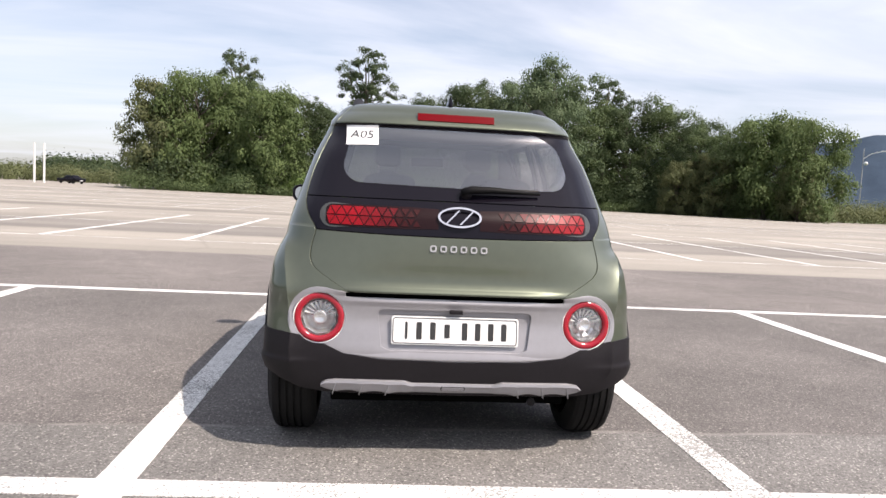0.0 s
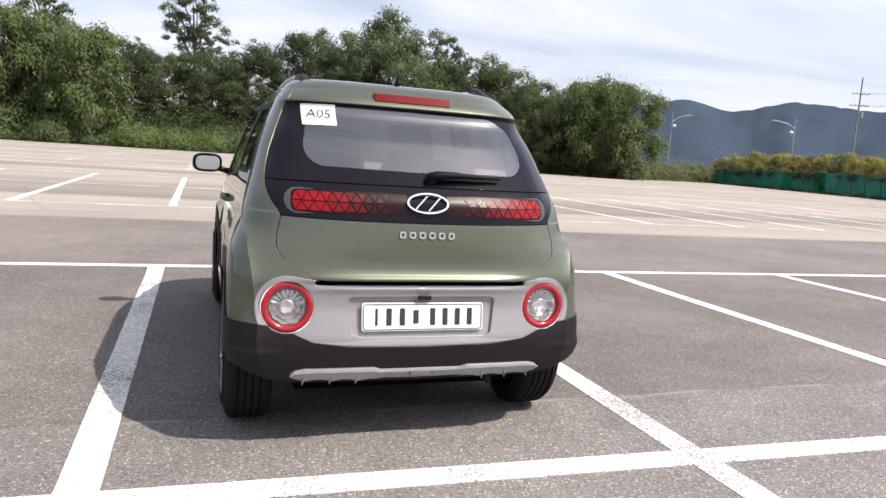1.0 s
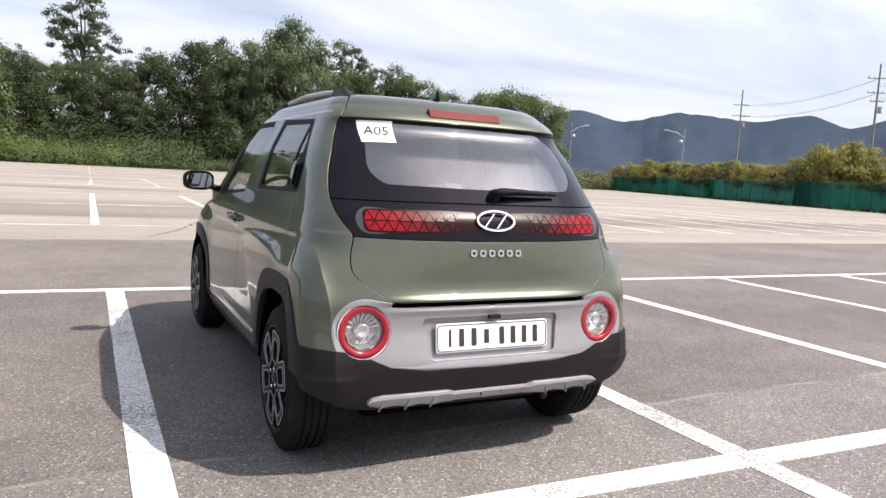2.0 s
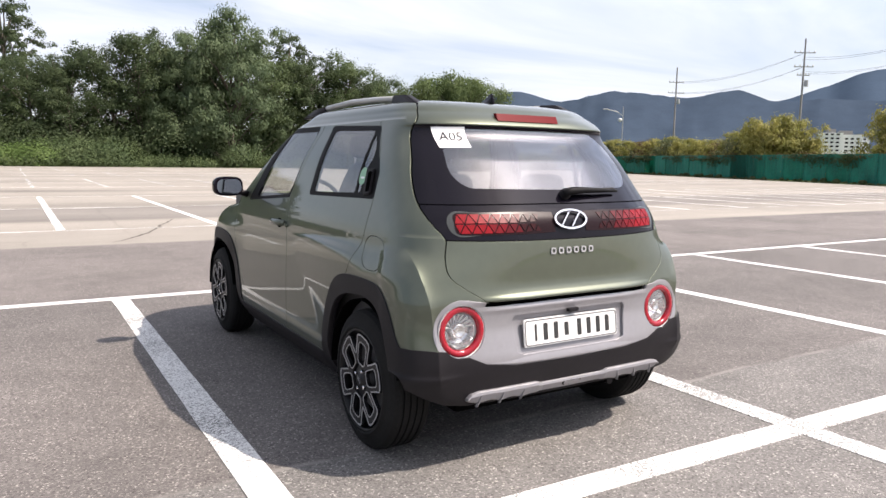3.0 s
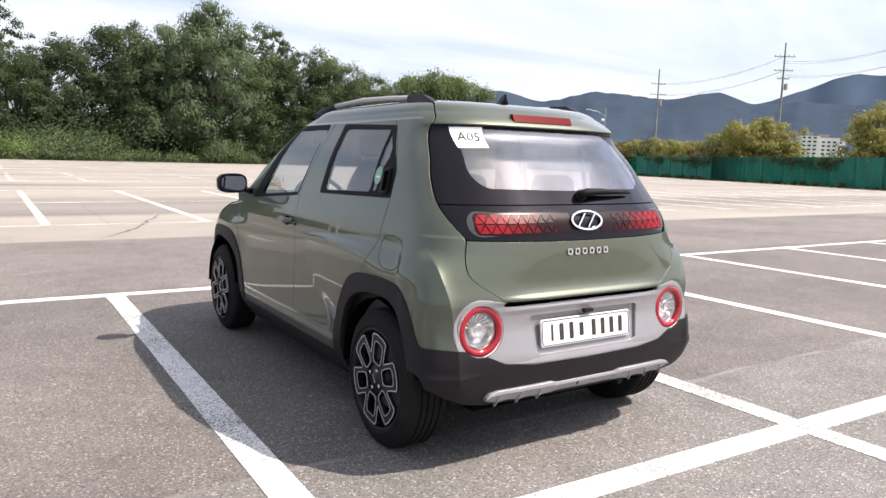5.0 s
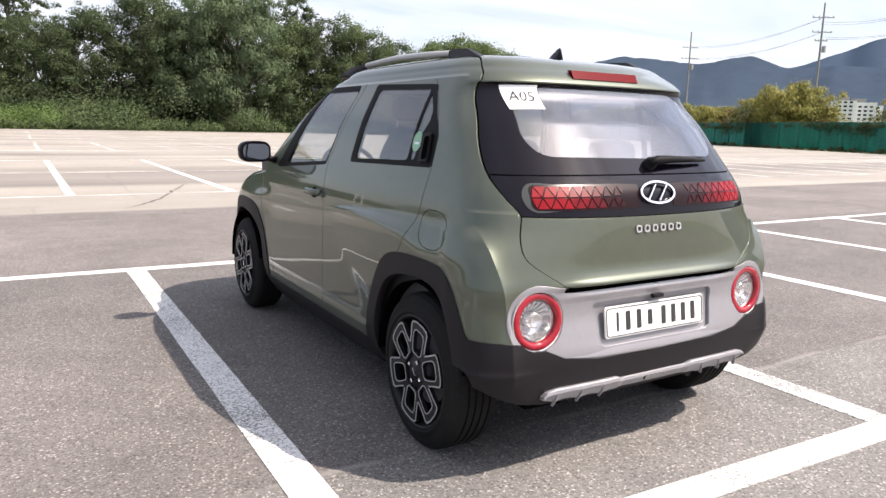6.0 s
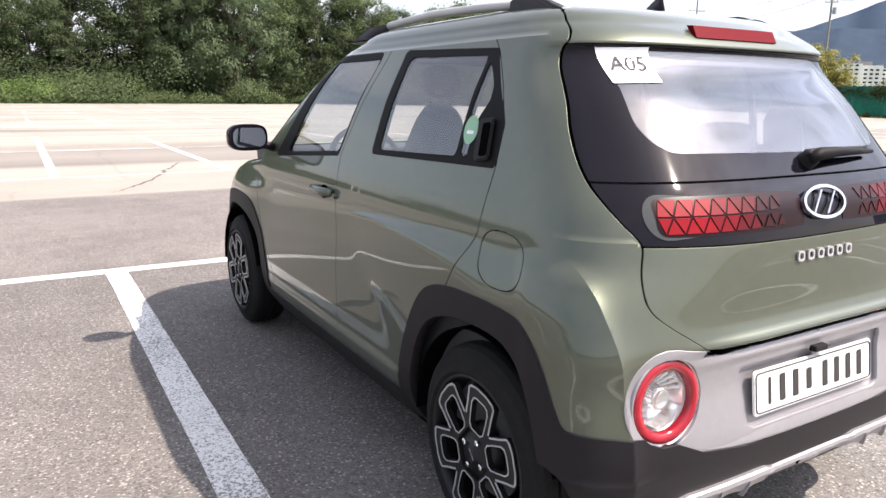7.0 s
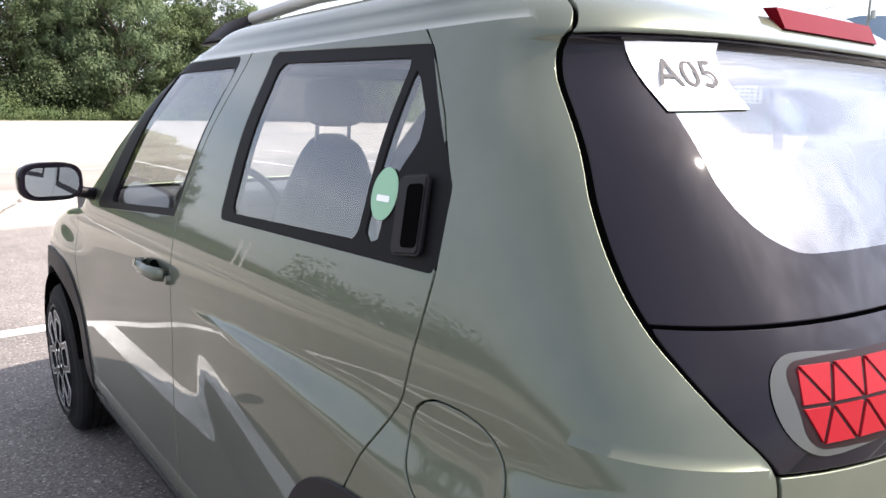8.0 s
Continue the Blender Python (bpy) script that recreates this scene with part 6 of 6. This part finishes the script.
for s in (-1, 1):
    mir = new("door_mirror"); mir.parent = car; mir.matrix_basis = pose(s * 0.838, 1.865, 1.070, 0, 0, -s * 6)
    tagged(mir, "black door mirror")
    body = bmesh.new()
    bmesh.ops.create_uvsphere(body, u_segments=32, v_segments=20, radius=1.0)
    for v in body.verts:
        x, y, z = v.co
        y2 = y if y > -0.25 else -0.25 - (y + 0.25) * 0.04
        px = math.copysign(abs(x) ** 0.62, x); pz = math.copysign(abs(z) ** 0.66, z)
        v.co = (px * 0.095, y2 * 0.085, pz * 0.062)
    part("mirror_housing", body, M_GLOSSBLACK, mir, smooth=True)
    part("mirror_glass", plate_prism(rounded(0.152, 0.090, 0.036, 6), 0.003, 0.001), M_MIRROR, mir, "mirror glass", m=facing(Vector((0, -0.026, 0)), Vector((s * 0.10, -1, 0.034))))
    part("mirror_arm", tube([(-s * 0.06, 0.0, -0.03), (-s * 0.11, 0.02, -0.045), (-s * 0.150, 0.03, -0.055)], [0.026, 0.024, 0.030], 10, flat=0.8), M_BLACK, mir, smooth=True)

for s in (-1, 1):
    p, nr = on_side(1.18, 0.890, 0.0, s)
    handle = new("door_handle"); handle.parent = car
    tagged(handle, "green front door handle over a near-black disc for its shaded recess")
    # shade of the recess, painted as a flat near-black disc
    rec = lathe([(0.0, 0.0), (-0.001, 0.030), (0.002, 0.038), (0.0, 0.04)], 28, "y")
    bmesh.ops.scale(rec, vec=(1.05, 1, 0.68), verts=rec.verts)
    bmesh.ops.translate(rec, vec=(0, 0.002, 0), verts=rec.verts)
    part("handle_recess_shade", rec, M_GAP, handle, m=facing(p, nr), smooth=True)
    pts = [on_side(y, 0.893, d, s)[0] for y, d in ((1.085, 0.006), (1.105, 0.024), (1.15, 0.033), (1.21, 0.033), (1.255, 0.024), (1.275, 0.006))]
    part("handle_grip", tube(pts, [0.012, 0.014, 0.013, 0.013, 0.014, 0.012], 10, flat=1.3), M_PAINT, handle, smooth=True)
    part("lock_cap", lathe([(0.0, 0.012), (0.012, 0.011), (0.013, 0)], 16, "y"), M_PAINT, handle, m=facing(*on_side(1.065, 0.885, 0.0, s)))
    # hidden rear handle in the window surround
    p, nr = on_side(0.128, 1.155, 0.004, s)
    rh = part("rear_door_handle", plate_prism(rounded(0.070, 0.118, 0.012), 0.008, 0.004, 3), M_BLACK, car, "black upright handle in the window surround", m=facing(p, nr, Vector((0, 0.12, 1))))
    # the slot's dark hollow is a near-black plate laid on the handle
    part("grip_slot_shade", plate_prism(rounded(0.036, 0.092, 0.008), 0.002), M_GAP, rh, m=pose(0.010 * s, 0.0072, -0.002))

# ---- the car: inside ----
def cushion(w, d, h, c, power=0.55):
    """A plump rounded pad."""
    bm = bmesh.new()
    bmesh.ops.create_uvsphere(bm, u_segments=28, v_segments=18, radius=1.0)
    for v in bm.verts:
        v.co = [c[k] + math.copysign(abs(v.co[k]) ** power, v.co[k]) * (w, d, h)[k] / 2 for k in range(3)]
    return bm


def seat(x, y, wide, back, name, label):
    root = new(name); root.parent = car; root.matrix_basis = pose(x, y, 0)
    tagged(root, label)
    part("seat_cushion", box(wide, 0.50, 0.16, (0, 0.12, 0.52), 0.05, 3), M_SEAT, root, smooth=True)
    rest_bm = cushion(wide * 0.94, 0.17, back, (0, 0, back / 2), 0.45)
    if wide < 1:
        for v in rest_bm.verts:
            v.co.x *= 1 - 0.62 * max(0.0, v.co.z / back) ** 2
    part("backrest", rest_bm, M_SEAT, root, smooth=True, m=pose(0, -0.14, 0.42, 14))
    return root


for s in (-1, 1):
    st = seat(s * 0.275, 1.36, 0.43, 0.84, "front_seat", "dark cloth front seat with a headrest")
    part("headrest", cushion(0.16, 0.09, 0.13, (0, -0.335, 1.325)), M_SEAT, st, smooth=True)
    part("headrest_rod", tube([(0.05, -0.31, 1.15), (0.05, -0.33, 1.29)], 0.006, 6), M_CHROME, st)
    part("headrest_rod", tube([(-0.05, -0.31, 1.15), (-0.05, -0.33, 1.29)], 0.006, 6), M_CHROME, st)
rs = seat(0, 0.38, 1.12, 0.66, "rear_seat", "dark cloth rear bench with two headrests")
for s in (-1, 1):
    part("headrest", cushion(0.25, 0.10, 0.15, (s * 0.28, -0.285, 1.12)), M_SEAT, rs, smooth=True)
part("dashboard", box(1.25, 0.45, 0.30, (0, 1.95, 0.86), 0.09, 4), M_TRIM, car, smooth=True)
bm = bmesh.new()
steps, tubes = 40, 8
ringv = []
for i in range(steps):
    a = 2 * math.pi * i / steps
    ringv.append([bm.verts.new((0.180 * math.cos(a) + 0.014 * math.cos(b) * math.cos(a), 0.014 * math.sin(b), 0.180 * math.sin(a) + 0.014 * math.cos(b) * math.sin(a))) for b in (2 * math.pi * k / tubes for k in range(tubes))])
for i in range(steps):
    a, b = ringv[i], ringv[(i + 1) % steps]
    for k in range(tubes):
        bm.faces.new((a[k], b[k], b[(k + 1) % tubes], a[(k + 1) % tubes]))
box(0.30, 0.02, 0.05, (0, 0.01, 0), 0.008, bm=bm); box(0.13, 0.04, 0.10, (0, 0.015, -0.01), 0.015, bm=bm)
part("steering_wheel", bm, M_TRIM, car, m=pose(-0.335, 1.62, 0.95, -24), smooth=True)
bm = box(1.30, 2.2, 0.04, (0, 1.1, 0.32))
for s in (-1, 1):
    box(0.03, 2.3, 0.70, (s * 0.685, 1.05, 0.66), 0.01, bm=bm)
box(1.2, 0.10, 0.45, (0, -0.27, 0.62), bm=bm)
box(1.15, 0.55, 0.03, (0, -0.04, 0.93), bm=bm)
part("cabin_trim", bm, M_TRIM, car)
part("headlining", box(0.98, 1.25, 0.015, (0, 0.70, 1.452), 0.005), M_PALE, car)
part("interior_mirror", box(0.22, 0.03, 0.06, (0, 1.50, 1.32), 0.012), M_TRIM, car)

# ---- tag and sticker on the glass ----
def glued(name, x, z, w, h, mat, label, category, tilt=0.0):
    bm = bmesh.new()
    vs = []
    for i in range(9):
        for j in range(7):
            u, k = (i / 8 - 0.5) * w, (j / 6 - 0.5) * h
            uu = u * math.cos(tilt) - k * math.sin(tilt); kk = u * math.sin(tilt) + k * math.cos(tilt)
            vs.append(bm.verts.new(on_rear(x + uu, z + kk, 0.0025)[0]))
    for i in range(8):
        for j in range(6):
            bm.faces.new((vs[i * 7 + j], vs[i * 7 + j + 1], vs[(i + 1) * 7 + j + 1], vs[(i + 1) * 7 + j]))
    bmesh.ops.recalc_face_normals(bm, faces=bm.faces)
    bmesh.ops.solidify(bm, geom=bm.faces[:], thickness=0.0008)
    return tagged(part(name, bm, mat, m=pose(OFFSET, 0, 0)), label, category)


tag = glued("paper_tag", -0.412, 1.353, 0.140, 0.092, M_PAPER, "white paper tag with a bay code taped to the rear window", "paper tag", 0.03)
txt = bpy.data.curves.new("lettering", "FONT")
txt.body, txt.size, txt.align_x, txt.align_y, txt.extrude = "A05", 0.064, "CENTER", "CENTER", 0.0001
txt.materials.append(M_PRINT)
lettering = new("lettering", txt)
lettering.parent = tag
p, nr = on_rear(-0.412, 1.352, 0.0045)
fm = facing(p, nr)
lettering.matrix_basis = fm @ Matrix(((-1, 0, 0, 0), (0, 0, 1, 0), (0, 1, 0, 0), (0, 0, 0, 1)))
p, nr = on_side(0.212, 1.178, 0.0005)
st = part("window_sticker", lathe([(0, 0), (0.0008, 0.0), (0.0008, 0.034), (0, 0.034)], 32, "y"), M_GREENSTICK, m=pose(OFFSET, 0, 0) @ facing(p, nr) @ Matrix.Diagonal((1.0, 1, 1.22, 1)))
tagged(st, "round green sticker on the small rear side pane", "sticker")
part("bar", plate_prism(rounded(0.034, 0.008, 0.003), 0.0008), M_PAPER, st, m=pose(0, 0.0009, -0.006))
